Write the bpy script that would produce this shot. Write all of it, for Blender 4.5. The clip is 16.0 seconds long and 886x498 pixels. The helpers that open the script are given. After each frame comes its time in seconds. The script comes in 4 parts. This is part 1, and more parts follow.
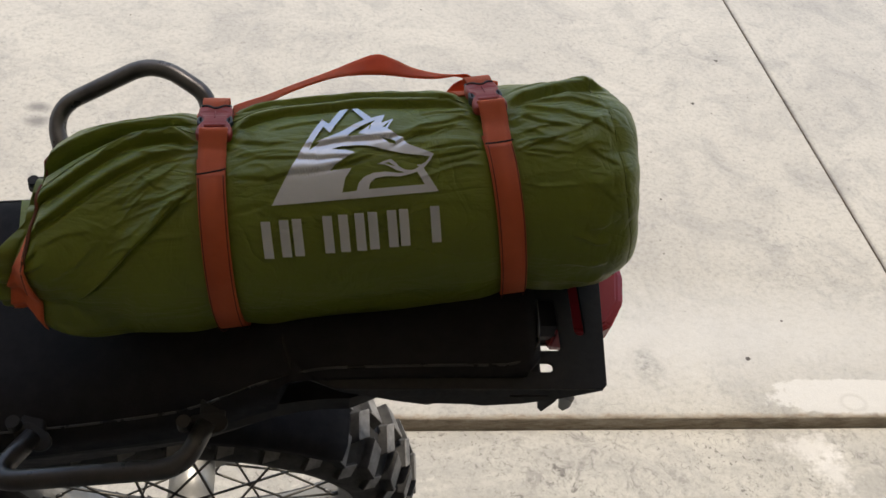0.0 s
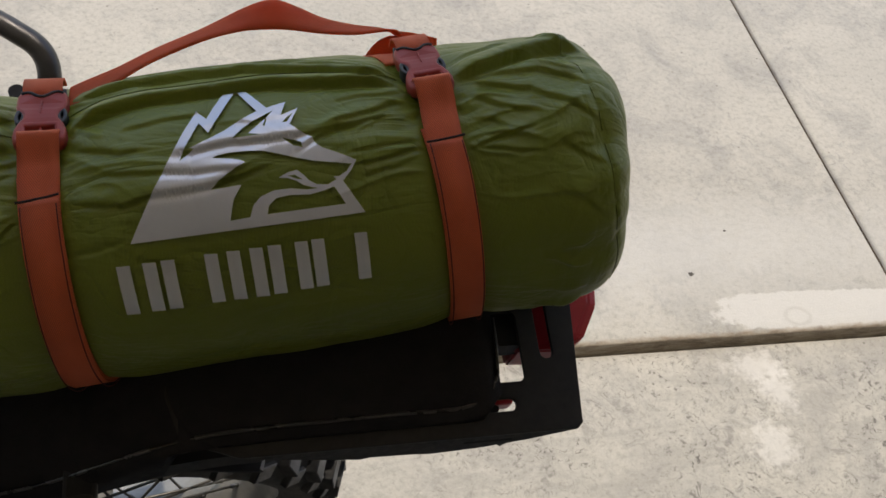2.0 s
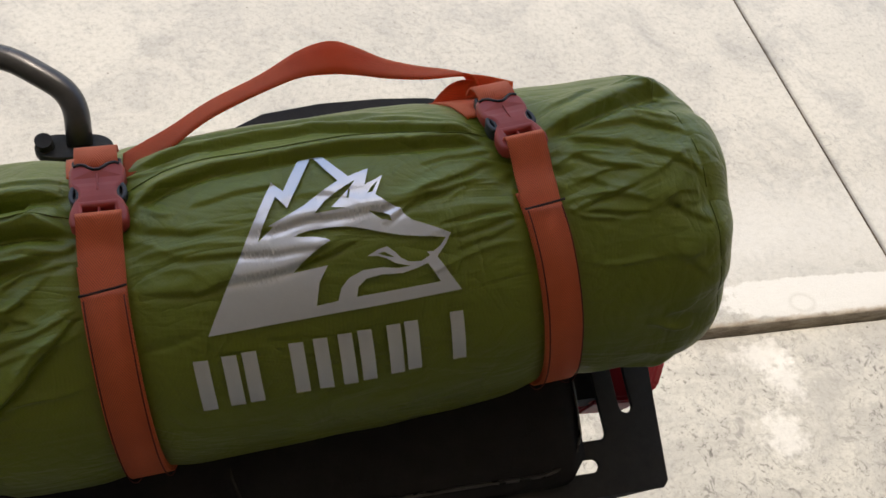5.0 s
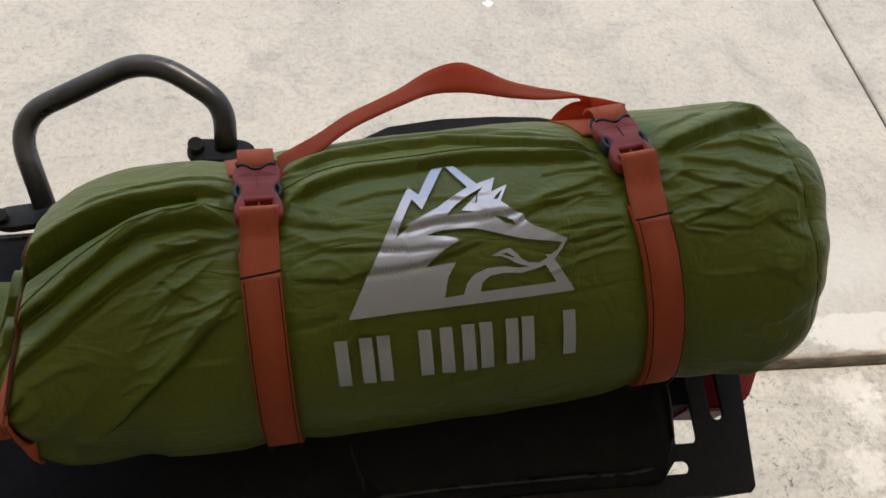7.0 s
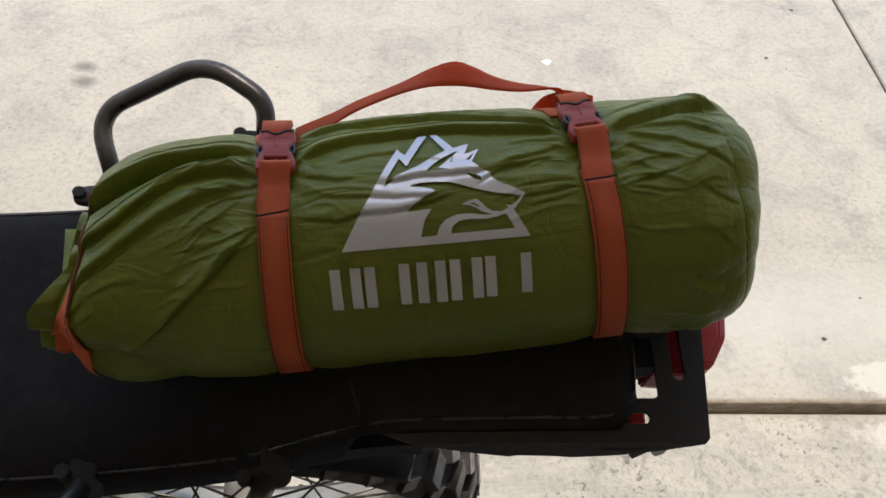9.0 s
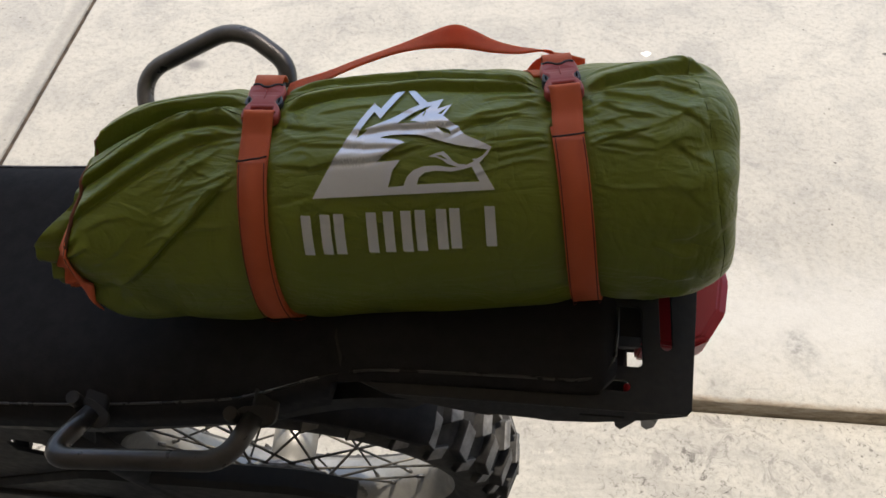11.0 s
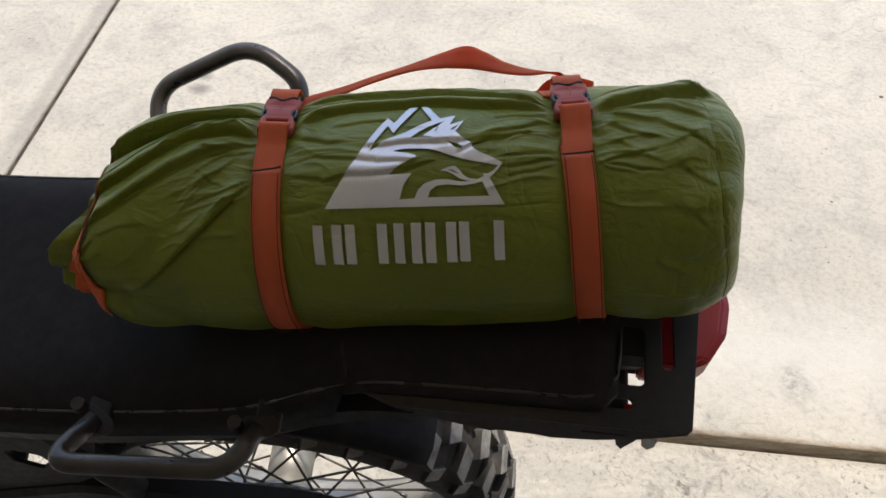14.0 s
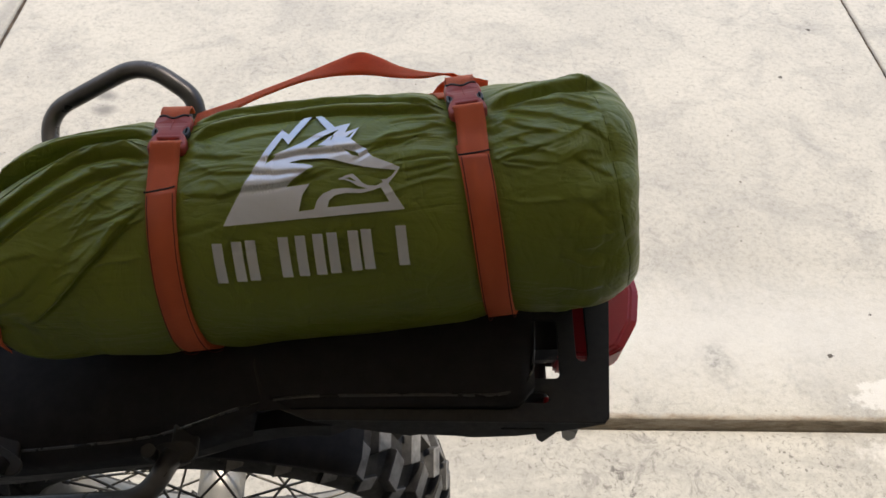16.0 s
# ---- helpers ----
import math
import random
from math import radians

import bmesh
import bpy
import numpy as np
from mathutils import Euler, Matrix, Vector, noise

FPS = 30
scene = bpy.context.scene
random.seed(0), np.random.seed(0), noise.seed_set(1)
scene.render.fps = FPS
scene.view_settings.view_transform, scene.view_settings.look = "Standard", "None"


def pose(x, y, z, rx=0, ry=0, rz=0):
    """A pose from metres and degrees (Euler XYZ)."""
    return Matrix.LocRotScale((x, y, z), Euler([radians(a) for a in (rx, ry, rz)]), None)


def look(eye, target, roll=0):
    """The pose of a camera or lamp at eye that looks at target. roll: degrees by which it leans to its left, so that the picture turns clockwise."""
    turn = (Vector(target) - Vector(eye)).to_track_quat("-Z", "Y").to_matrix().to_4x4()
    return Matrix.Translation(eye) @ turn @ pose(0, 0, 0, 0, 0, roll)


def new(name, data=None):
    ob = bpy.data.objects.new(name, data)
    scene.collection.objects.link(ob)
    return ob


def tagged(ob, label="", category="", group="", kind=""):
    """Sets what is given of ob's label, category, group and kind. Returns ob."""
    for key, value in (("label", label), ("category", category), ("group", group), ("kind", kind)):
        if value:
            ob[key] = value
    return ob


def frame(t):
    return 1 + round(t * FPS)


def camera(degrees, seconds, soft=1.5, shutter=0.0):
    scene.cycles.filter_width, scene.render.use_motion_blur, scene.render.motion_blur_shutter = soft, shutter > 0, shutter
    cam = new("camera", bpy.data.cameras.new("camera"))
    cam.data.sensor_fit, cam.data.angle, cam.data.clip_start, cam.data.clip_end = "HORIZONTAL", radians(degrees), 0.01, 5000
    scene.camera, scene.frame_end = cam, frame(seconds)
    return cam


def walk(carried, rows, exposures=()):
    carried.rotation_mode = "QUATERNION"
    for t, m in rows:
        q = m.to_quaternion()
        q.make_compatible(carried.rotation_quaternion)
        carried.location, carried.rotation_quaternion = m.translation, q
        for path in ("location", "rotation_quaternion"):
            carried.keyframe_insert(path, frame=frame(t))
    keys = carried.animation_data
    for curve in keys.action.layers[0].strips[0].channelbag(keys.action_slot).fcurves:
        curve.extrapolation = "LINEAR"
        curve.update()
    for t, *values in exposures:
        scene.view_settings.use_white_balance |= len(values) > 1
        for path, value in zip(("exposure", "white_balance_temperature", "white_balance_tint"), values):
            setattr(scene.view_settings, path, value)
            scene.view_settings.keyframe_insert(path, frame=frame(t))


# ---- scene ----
from mathutils.geometry import delaunay_2d_cdt

cam = camera(52.33, 16.0, soft=1.6)
PATH = [
    (0, (-0.0293, -0.5600, 1.6383), (0.0972, 0.0372, 1.0468), 9.74),
    (0.5, (0.0185, -0.5001, 1.6169), (0.1005, 0.0936, 1.0141), 8.98),
    (1, (0.0474, -0.4413, 1.5964), (0.1598, 0.1097, 0.9590), 11.82),
    (1.5, (-0.0150, -0.3773, 1.5795), (0.1952, 0.1316, 0.9320), 14.63),
    (2, (-0.0060, -0.3394, 1.5663), (0.1948, 0.1569, 0.9061), 15.21),
    (2.5, (0.0031, -0.3558, 1.5575), (0.1415, 0.1748, 0.9081), 11.63),
    (3, (-0.0004, -0.3407, 1.5735), (0.1112, 0.1941, 0.9223), 10.37),
    (3.5, (-0.0326, -0.3307, 1.5480), (0.1425, 0.1824, 0.8934), 13.54),
    (3.7, (-0.0385, -0.3063, 1.5493), (0.1626, 0.1788, 0.8810), 16.17),
    (5.8, (-0.0830, -0.2368, 1.5611), (0.1730, 0.2759, 0.8159), 17.01),
    (6, (-0.0883, -0.2339, 1.5689), (0.1527, 0.2820, 0.8209), 17.04),
    (6.5, (-0.1060, -0.2373, 1.5799), (0.1252, 0.2784, 0.8287), 17.67),
    (7, (-0.1055, -0.2828, 1.5870), (0.0724, 0.2635, 0.8430), 13.13),
    (7.5, (-0.0660, -0.3580, 1.6250), (0.0566, 0.2276, 0.9000), 9.90),
    (8, (-0.0161, -0.4504, 1.6489), (0.0551, 0.1814, 0.9565), 6.77),
    (8.5, (-0.0060, -0.4864, 1.6459), (0.0483, 0.1560, 0.9618), 5.88),
    (9, (-0.0524, -0.4290, 1.6298), (0.0429, 0.1849, 0.9243), 7.87),
    (9.2, (-0.0693, -0.4129, 1.6169), (0.0445, 0.1842, 0.8999), 8.28),
    (11.3, (0.0800, -0.4689, 1.6250), (0.0262, 0.1504, 0.9198), 0.37),
    (11.5, (0.0727, -0.4680, 1.6258), (0.0163, 0.1614, 0.9299), 0.26),
    (12, (0.0117, -0.4257, 1.6212), (-0.0244, 0.2078, 0.9278), 0.57),
    (12.5, (-0.0177, -0.4017, 1.6176), (-0.0306, 0.2333, 0.9247), 1.01),
    (13, (0.0112, -0.4285, 1.6182), (-0.0081, 0.2099, 0.9285), 1.48),
    (13.5, (0.0524, -0.4801, 1.6219), (0.0149, 0.1607, 0.9351), 2.43),
    (14, (0.0627, -0.4873, 1.6203), (0.0262, 0.1528, 0.9329), 2.90),
    (14.5, (0.0227, -0.4456, 1.6217), (0.0248, 0.1981, 0.9366), 3.71),
    (15, (0.0058, -0.4144, 1.6252), (0.0562, 0.2309, 0.9435), 3.96),
    (15.5, (0.0456, -0.4380, 1.6251), (0.0969, 0.2071, 0.9433), 3.14),
    (16, (0.0829, -0.4826, 1.6202), (0.1187, 0.1625, 0.9375), 3.40),
]

EXPOSURES = [(t, 0.77 + e, 7480, 11) for t, e in ((0.0, -0.15), (0.5, -0.13), (1.0, -0.05), (1.5, -0.20), (2.0, -0.32), (2.5, -0.10), (3.0, 0.0), (3.5, 0.04), (6.0, -0.05), (7.0, -0.15), (7.5, -0.02), (8.5, -0.04), (9.0, -0.02), (11.5, 0.06), (12.5, 0.08), (14.0, 0.12), (15.0, 0.09), (15.5, -0.10), (16.0, 0.02))]
walk(cam, [(t, look(eye, target, roll)) for t, eye, target, roll in PATH], EXPOSURES)

# ---- daylight: open sky over the drive, the bike stands under an added ceiling ----
SUN_ELEVATION, SUN_HEADING = 77.0, 8.0
world = bpy.data.worlds.new("sky")
scene.world = world
world.use_nodes = True
sky = world.node_tree.nodes.new("ShaderNodeTexSky")
sky.sky_type, sky.sun_disc = "NISHITA", False
sky.sun_elevation, sky.sun_rotation = radians(SUN_ELEVATION), radians(SUN_HEADING)
sky.dust_density, sky.air_density = 1.3, 1.0
background = world.node_tree.nodes["Background"]
background.inputs["Strength"].default_value = 0.143
world.node_tree.links.new(sky.outputs["Color"], background.inputs["Color"])
sun = new("sun", bpy.data.lights.new("sun", "SUN"))
sun.data.energy, sun.data.angle, sun.data.color = 1.96, radians(2.0), (1.0, 0.95, 0.87)
a, h = radians(SUN_ELEVATION), radians(SUN_HEADING)
sun.matrix_world = look((math.sin(h) * math.cos(a) * 9, math.cos(h) * math.cos(a) * 9, math.sin(a) * 9), (0, 0, 0))


# ---- materials ----
class Nodes:
    """A node material with short calls for the usual nodes."""

    def __init__(self, name, rough=0.6, metal=0.0, coat=0.0, spec=0.5):
        self.mat = bpy.data.materials.new(name)
        self.mat.use_nodes = True
        self.tree = self.mat.node_tree
        self.plain = self.axes = self.ragged = None
        self.bsdf = self.tree.nodes["Principled BSDF"]
        for key, value in (("Roughness", rough), ("Metallic", metal), ("Coat Weight", coat), ("Specular IOR Level", spec)):
            self.bsdf.inputs[key].default_value = value

    def node(self, kind, **inputs):
        n = self.tree.nodes.new(kind)
        for key, value in inputs.items():
            self.put(n, key.replace("_", " "), value)
        return n

    def put(self, n, key, value):
        if isinstance(value, bpy.types.NodeSocket):
            self.tree.links.new(value, n.inputs[key])
        else:
            n.inputs[key].default_value = value

    def coords(self, scale=(1, 1, 1), at=(0, 0, 0), turn=0.0):
        if (scale, at, turn) == ((1, 1, 1), (0, 0, 0), 0.0):
            if not self.plain:
                self.plain = self.tree.nodes.new("ShaderNodeTexCoord").outputs["Object"]
            return self.plain
        c = self.tree.nodes.new("ShaderNodeTexCoord")
        m = self.node("ShaderNodeMapping", Vector=c.outputs["Object"], Scale=scale, Location=at)
        m.inputs["Rotation"].default_value[2] = turn
        return m.outputs[0]

    def noise(self, scale, detail=4.0, rough=0.55, vector=None, warp=0.0):
        n = self.node("ShaderNodeTexNoise", Vector=vector or self.coords(), Scale=scale, Detail=detail, Roughness=rough, Distortion=warp)
        return n.outputs["Fac"]

    def ramp(self, fac, *stops):
        n = self.node("ShaderNodeValToRGB", Fac=fac)
        e = n.color_ramp.elements
        while len(e) < len(stops):
            e.new(0.5)
        for item, (at, colour) in zip(e, stops):
            item.position = at
            item.color = (*colour, 1) if isinstance(colour, tuple) else (colour, colour, colour, 1)
        return n.outputs["Color"]

    def mix(self, fac, a, b, blend="MIX"):
        n = self.tree.nodes.new("ShaderNodeMix")
        n.data_type, n.blend_type = "RGBA", blend
        for key, value in ((0, fac), (6, a), (7, b)):
            if isinstance(value, bpy.types.NodeSocket):
                self.tree.links.new(value, n.inputs[key])
            else:
                n.inputs[key].default_value = (*value, 1) if isinstance(value, tuple) else value
        return n.outputs[2]

    def math(self, op, a, b=0.0):
        n = self.tree.nodes.new("ShaderNodeMath")
        n.operation = op
        for key, value in ((0, a), (1, b)):
            self.put(n, key, value)
        return n.outputs[0]

    def bump(self, height, strength=0.3, distance=0.002):
        n = self.node("ShaderNodeBump", Height=height, Strength=strength, Distance=distance)
        self.put(self.bsdf, "Normal", n.outputs[0])

    def colour(self, value):
        self.put(self.bsdf, "Base Color", (*value, 1) if isinstance(value, tuple) else value)
        return self

    def rough(self, value):
        self.put(self.bsdf, "Roughness", value)
        return self


def spot(m, x, y, rx, ry, soft=0.3, edge=0.0, edge_scale=30.0, turn=0.0, power=5.0):
    """A mask that is 1 inside an ellipse on the ground with a ragged edge."""
    c, s = math.cos(turn), math.sin(turn)
    if not m.axes:
        m.axes = m.node("ShaderNodeSeparateXYZ", Vector=m.coords())
        m.ragged = m.math("SUBTRACT", m.noise(edge_scale, 5, 0.7), 0.5)
    dx, dy = m.math("SUBTRACT", m.axes.outputs[0], x), m.math("SUBTRACT", m.axes.outputs[1], y)
    u = m.math("ADD", m.math("MULTIPLY", dx, c / rx), m.math("MULTIPLY", dy, s / rx))
    w = m.math("ADD", m.math("MULTIPLY", dx, -s / ry), m.math("MULTIPLY", dy, c / ry))
    d = m.math("POWER", m.math("ADD", m.math("POWER", m.math("ABSOLUTE", u), power), m.math("POWER", m.math("ABSOLUTE", w), power)), 1.0 / power)
    if edge:
        d = m.math("ADD", d, m.math("MULTIPLY", m.ragged, edge))
    return m.ramp(d, (max(0.0, 1 - soft), 1.0), (1.0, 0.0))


def concrete(name, light, dark, blotch, rough=0.85):
    m = Nodes(name, rough=rough, spec=0.35)
    cloud = m.ramp(m.noise(1.3, 5, 0.6, warp=0.4), (0.35, dark), (0.62, light))
    grey = m.ramp(m.noise(4.6, 8, 0.74, warp=0.7), (0.47, 0.0), (0.66, 1.0))
    base = m.mix(m.math("MULTIPLY", grey, 0.62), cloud, blotch)
    pale = m.ramp(m.noise(2.4, 6, 0.7, warp=0.9), (0.54, 0.0), (0.68, 1.0))
    base = m.mix(m.math("MULTIPLY", pale, 0.35), base, light)
    fine = m.ramp(m.noise(70, 5, 0.75), (0.30, 0.76), (0.5, 1.0), (0.70, 1.07))
    base = m.mix(1.0, base, fine, "MULTIPLY")
    smear = m.ramp(m.noise(26, 4, 0.65, warp=1.2), (0.6, 1.0), (0.75, 0.8))
    base = m.mix(1.0, base, smear, "MULTIPLY")
    pit = m.node("ShaderNodeTexVoronoi", Vector=m.coords(), Scale=9.0, Randomness=1.0)
    speck = m.ramp(pit.outputs["Distance"], (0.02, 0.35), (0.035, 1.0))
    base = m.mix(1.0, base, speck, "MULTIPLY")
    small = m.node("ShaderNodeTexVoronoi", Vector=m.coords(), Scale=21.0, Randomness=1.0)
    some = m.ramp(m.noise(3.7, 3, 0.6), (0.48, 1.0), (0.56, 0.0))
    dot = m.math("MAXIMUM", some, m.ramp(small.outputs["Distance"], (0.03, 0.45), (0.075, 1.0)))
    base = m.mix(1.0, base, dot, "MULTIPLY")
    grain = m.node("ShaderNodeTexVoronoi", Vector=m.coords(), Scale=240.0)
    base = m.mix(1.0, base, m.ramp(grain.outputs["Distance"], (0.0, 0.93), (0.5, 1.02)), "MULTIPLY")
    m.bump(m.math("ADD", m.noise(180, 5, 0.7), m.math("MULTIPLY", m.noise(24, 4, 0.6), 1.2)), 0.35, 0.003)
    return m, base


def flecks(m, base, scale, low, high, where, colour, amount):
    """Small ragged marks, gathered where a broad noise is high."""
    mark = m.ramp(m.noise(scale, 8, 0.78, warp=1.4), (low, 0.0), (high, 1.0))
    place = m.ramp(m.noise(where, 4, 0.6, warp=0.6), (0.42, 0.12), (0.62, 1.0))
    return m.mix(m.math("MULTIPLY", m.math("MULTIPLY", mark, place), amount), base, colour)


def make_upper_concrete():
    m, base = concrete("drive_concrete", (0.495, 0.478, 0.432), (0.415, 0.403, 0.369), (0.285, 0.284, 0.275))
    base = flecks(m, base, 22.0, 0.55, 0.63, 2.2, (0.26, 0.259, 0.252), 0.7)
    base = flecks(m, base, 60.0, 0.60, 0.65, 3.1, (0.23, 0.22, 0.20), 0.55)
    base = flecks(m, base, 34.0, 0.62, 0.66, 2.7, (0.60, 0.59, 0.55), 0.5)
    # a paler, cooler strip above the step
    strip = spot(m, 0.9, 0.80, 1.3, 0.22, 0.85, 0.9, power=2.0)
    base = m.mix(m.math("MULTIPLY", strip, 0.62), base, m.ramp(m.noise(12, 6, 0.7), (0.3, (0.53, 0.53, 0.515)), (0.7, (0.59, 0.59, 0.575))))
    # white patch along the step, two oily smudges, rusty dirt on the step's lip
    patch = spot(m, 1.62, 0.612, 0.555, 0.054, 0.05, 0.42, 22.0, turn=-0.03)
    base = m.mix(m.math("MULTIPLY", patch, 0.8), base, (0.62, 0.615, 0.59))
    smudge = m.math("MAXIMUM", spot(m, -0.784, 1.563, 0.046, 0.034, 0.75, 0.7, power=2.0), spot(m, -0.794, 1.630, 0.044, 0.030, 0.75, 0.7, power=2.0))
    base = m.mix(m.math("MULTIPLY", smudge, 0.9), base, (0.20, 0.197, 0.19))
    scuff = m.math("MULTIPLY", spot(m, 0.781, 0.715, 0.045, 0.075, 0.8, 1.6, power=2.0), m.ramp(m.noise(55, 5, 0.7), (0.42, 0.0), (0.6, 1.0)))
    base = m.mix(m.math("MULTIPLY", scuff, 0.7), base, (0.20, 0.198, 0.19))
    ring = m.math("MULTIPLY", spot(m, 1.268, 0.606, 0.040, 0.031, 0.25, 0.3, power=2.0), m.math("SUBTRACT", 1.0, spot(m, 1.268, 0.606, 0.030, 0.022, 0.25, 0.3, power=2.0)))
    base = m.mix(m.math("MULTIPLY", ring, 0.35), base, (0.40, 0.39, 0.36))
    # grey shadow beside the left joint, painted into the slab's colour
    wear_shade = spot(m, -1.205, 1.7, 0.034, 1.4, 0.8, 0.3)
    base = m.mix(m.math("MULTIPLY", wear_shade, 0.55), base, (0.26, 0.255, 0.24))
    edge = m.math("ADD", m.math("SUBTRACT", m.axes.outputs[1], 0.562), m.math("MULTIPLY", m.ragged, 0.030))
    dirt = m.ramp(m.math("MULTIPLY", edge, 20.0), (0.16, 1.0), (0.34, 0.0))
    mottle = m.ramp(m.noise(16, 7, 0.75, m.coords((1.0, 4.0, 4.0)), 0.5), (0.36, (0.20, 0.155, 0.115)), (0.50, (0.36, 0.30, 0.235)), (0.64, (0.50, 0.45, 0.38)))
    base = m.mix(m.math("MULTIPLY", dirt, 0.85), base, mottle)
    m.colour(base)
    return m.mat


def make_lower_concrete():
    m, base = concrete("apron_concrete", (0.525, 0.510, 0.462), (0.46, 0.45, 0.412), (0.345, 0.34, 0.325))
    streak = m.ramp(m.noise(3.0, 7, 0.72, m.coords((0.7, 5.0, 1.0)), 0.6), (0.46, 0.0), (0.60, 1.0))
    base = m.mix(m.math("MULTIPLY", streak, 0.5), base, (0.34, 0.332, 0.31))
    base = flecks(m, base, 16.0, 0.525, 0.60, 3.4, (0.27, 0.263, 0.248), 0.85)
    base = flecks(m, base, 42.0, 0.55, 0.60, 4.0, (0.14, 0.135, 0.125), 0.95)
    base = flecks(m, base, 30.0, 0.60, 0.63, 5.0, (0.60, 0.585, 0.53), 0.6)
    for x, y, rx, ry in ((1.13, 0.500, 0.075, 0.042), (1.095, 0.32, 0.055, 0.055), (1.16, 0.44, 0.05, 0.05)):
        base = m.mix(m.math("MULTIPLY", spot(m, x, y, rx * 1.15, ry * 1.15, 0.6, 2.6, 48.0, power=2.0), 0.6), base, (0.70, 0.69, 0.66))
    m.colour(base)
    return m.mat


def make_nylon():
    m = Nodes("ripstop_nylon", rough=0.42, spec=0.52)
    hue = m.ramp(m.noise(7, 4, 0.55), (0.3, (0.144, 0.185, 0.018)), (0.7, (0.180, 0.228, 0.025)))
    weave = m.node("ShaderNodeTexChecker", Vector=m.coords(), Scale=900.0)
    hue = m.mix(1.0, hue, m.ramp(weave.outputs["Fac"], (0.0, 0.94), (1.0, 1.03)), "MULTIPLY")
    m.colour(hue)
    # fine crumples: sharp ridges where two noises change sign, along the bag and slanting across it
    crumple = m.math("ABSOLUTE", m.math("SUBTRACT", m.noise(1.0, 3, 0.5, m.coords((11, 34, 34)), 0.9), 0.5))
    cross = m.math("ABSOLUTE", m.math("SUBTRACT", m.noise(1.0, 3, 0.5, m.coords((26, 20, 20), turn=0.6), 1.1), 0.5))
    ridges = m.math("ADD", m.math("MINIMUM", crumple, 0.14), m.math("MULTIPLY", m.math("MINIMUM", cross, 0.10), 0.8))
    m.bump(m.math("ADD", m.math("MULTIPLY", ridges, 4.0), m.math("MULTIPLY", m.noise(420, 2), 0.12)), 0.48, 0.0024)
    return m.mat


def make_webbing(name, a, b, thin):
    m = Nodes(name, rough=0.6, spec=0.4)
    # herringbone: slanted ribs that mirror at the middle of the band
    tex = m.tree.nodes.new("ShaderNodeUVMap")
    tex.uv_map = "weave"
    sep = m.node("ShaderNodeSeparateXYZ", Vector=tex.outputs[0])
    slant = m.math("ADD", sep.outputs[1], m.math("MULTIPLY", m.math("ABSOLUTE", sep.outputs[0]), 1.6))
    rib = m.math("SINE", m.math("MULTIPLY", slant, 2 * math.pi / 0.0021))
    rib = m.math("ADD", m.math("MULTIPLY", rib, 0.5), 0.5)
    base = m.ramp(m.noise(40, 4), (0.3, a), (0.7, b))
    weave = m.mix(1.0, base, m.ramp(rib, (0.0, 0.80), (0.6, 1.05)), "MULTIPLY")
    m.colour(weave)
    # cloth lets some daylight through
    glow = m.node("ShaderNodeBsdfTranslucent", Color=weave)
    both = m.node("ShaderNodeMixShader", Fac=thin)
    m.tree.links.new(m.bsdf.outputs[0], both.inputs[1])
    m.tree.links.new(glow.outputs[0], both.inputs[2])
    m.tree.links.new(both.outputs[0], m.tree.nodes["Material Output"].inputs["Surface"])
    m.bump(m.math("ADD", rib, m.math("MULTIPLY", m.noise(900, 2), 0.6)), 0.5, 0.0005)
    return m.mat


def make_plain(name, a, b, rough=0.5, metal=0.0, scale=20.0, bump=0.1, distance=0.001, coat=0.0, spec=0.5, vary=0.1):
    m = Nodes(name, rough=rough, metal=metal, coat=coat, spec=spec)
    m.colour(m.ramp(m.noise(scale, 5, 0.65), (0.35, a), (0.68, b)))
    m.rough(m.ramp(m.noise(scale * 1.7, 4), (0.3, max(0.05, rough - vary)), (0.7, min(1.0, rough + vary))))
    m.bump(m.noise(scale * 8, 4), bump, distance)
    return m.mat


CONCRETE_UP, CONCRETE_LOW = make_upper_concrete(), make_lower_concrete()
NYLON = make_nylon()
ORANGE = make_webbing("orange_webbing", (0.78, 0.158, 0.066), (0.86, 0.195, 0.086), 0.15)
ORANGE_SLACK = make_webbing("slack_orange_webbing", (0.78, 0.145, 0.052), (0.86, 0.180, 0.068), 0.50)
STITCH = make_plain("dark_thread", (0.020, 0.012, 0.014), (0.035, 0.02, 0.02), 0.8)
SEAM = make_plain("green_thread", (0.095, 0.120, 0.014), (0.115, 0.148, 0.018), 0.8)
SILVER = make_plain("silver_print", (0.70, 0.75, 0.82), (0.73, 0.78, 0.85), 0.23, metal=0.50, scale=25.0, bump=0.08, vary=0.03)
BUCKLE = make_plain("red_plastic", (0.35, 0.043, 0.036), (0.41, 0.053, 0.042), 0.48)
LATCH = make_plain("orange_red_plastic", (0.36, 0.040, 0.026), (0.42, 0.05, 0.03), 0.42)
BUCKLE_DARK = make_plain("grey_plastic", (0.020, 0.021, 0.027), (0.032, 0.034, 0.042), 0.45)
EDGE_THREAD = make_plain("dark_red_thread", (0.10, 0.014, 0.010), (0.15, 0.022, 0.014), 0.8)
BUCKLE_DEEP = make_plain("deep_red_plastic", (0.10, 0.010, 0.012), (0.13, 0.014, 0.016), 0.5)
CORD = make_plain("brown_cord", (0.12, 0.04, 0.02), (0.2, 0.06, 0.03), 0.85)
TUBE = make_plain("grey_tube_paint", (0.060, 0.058, 0.060), (0.095, 0.092, 0.094), 0.34, metal=0.5, scale=30.0, bump=0.06)
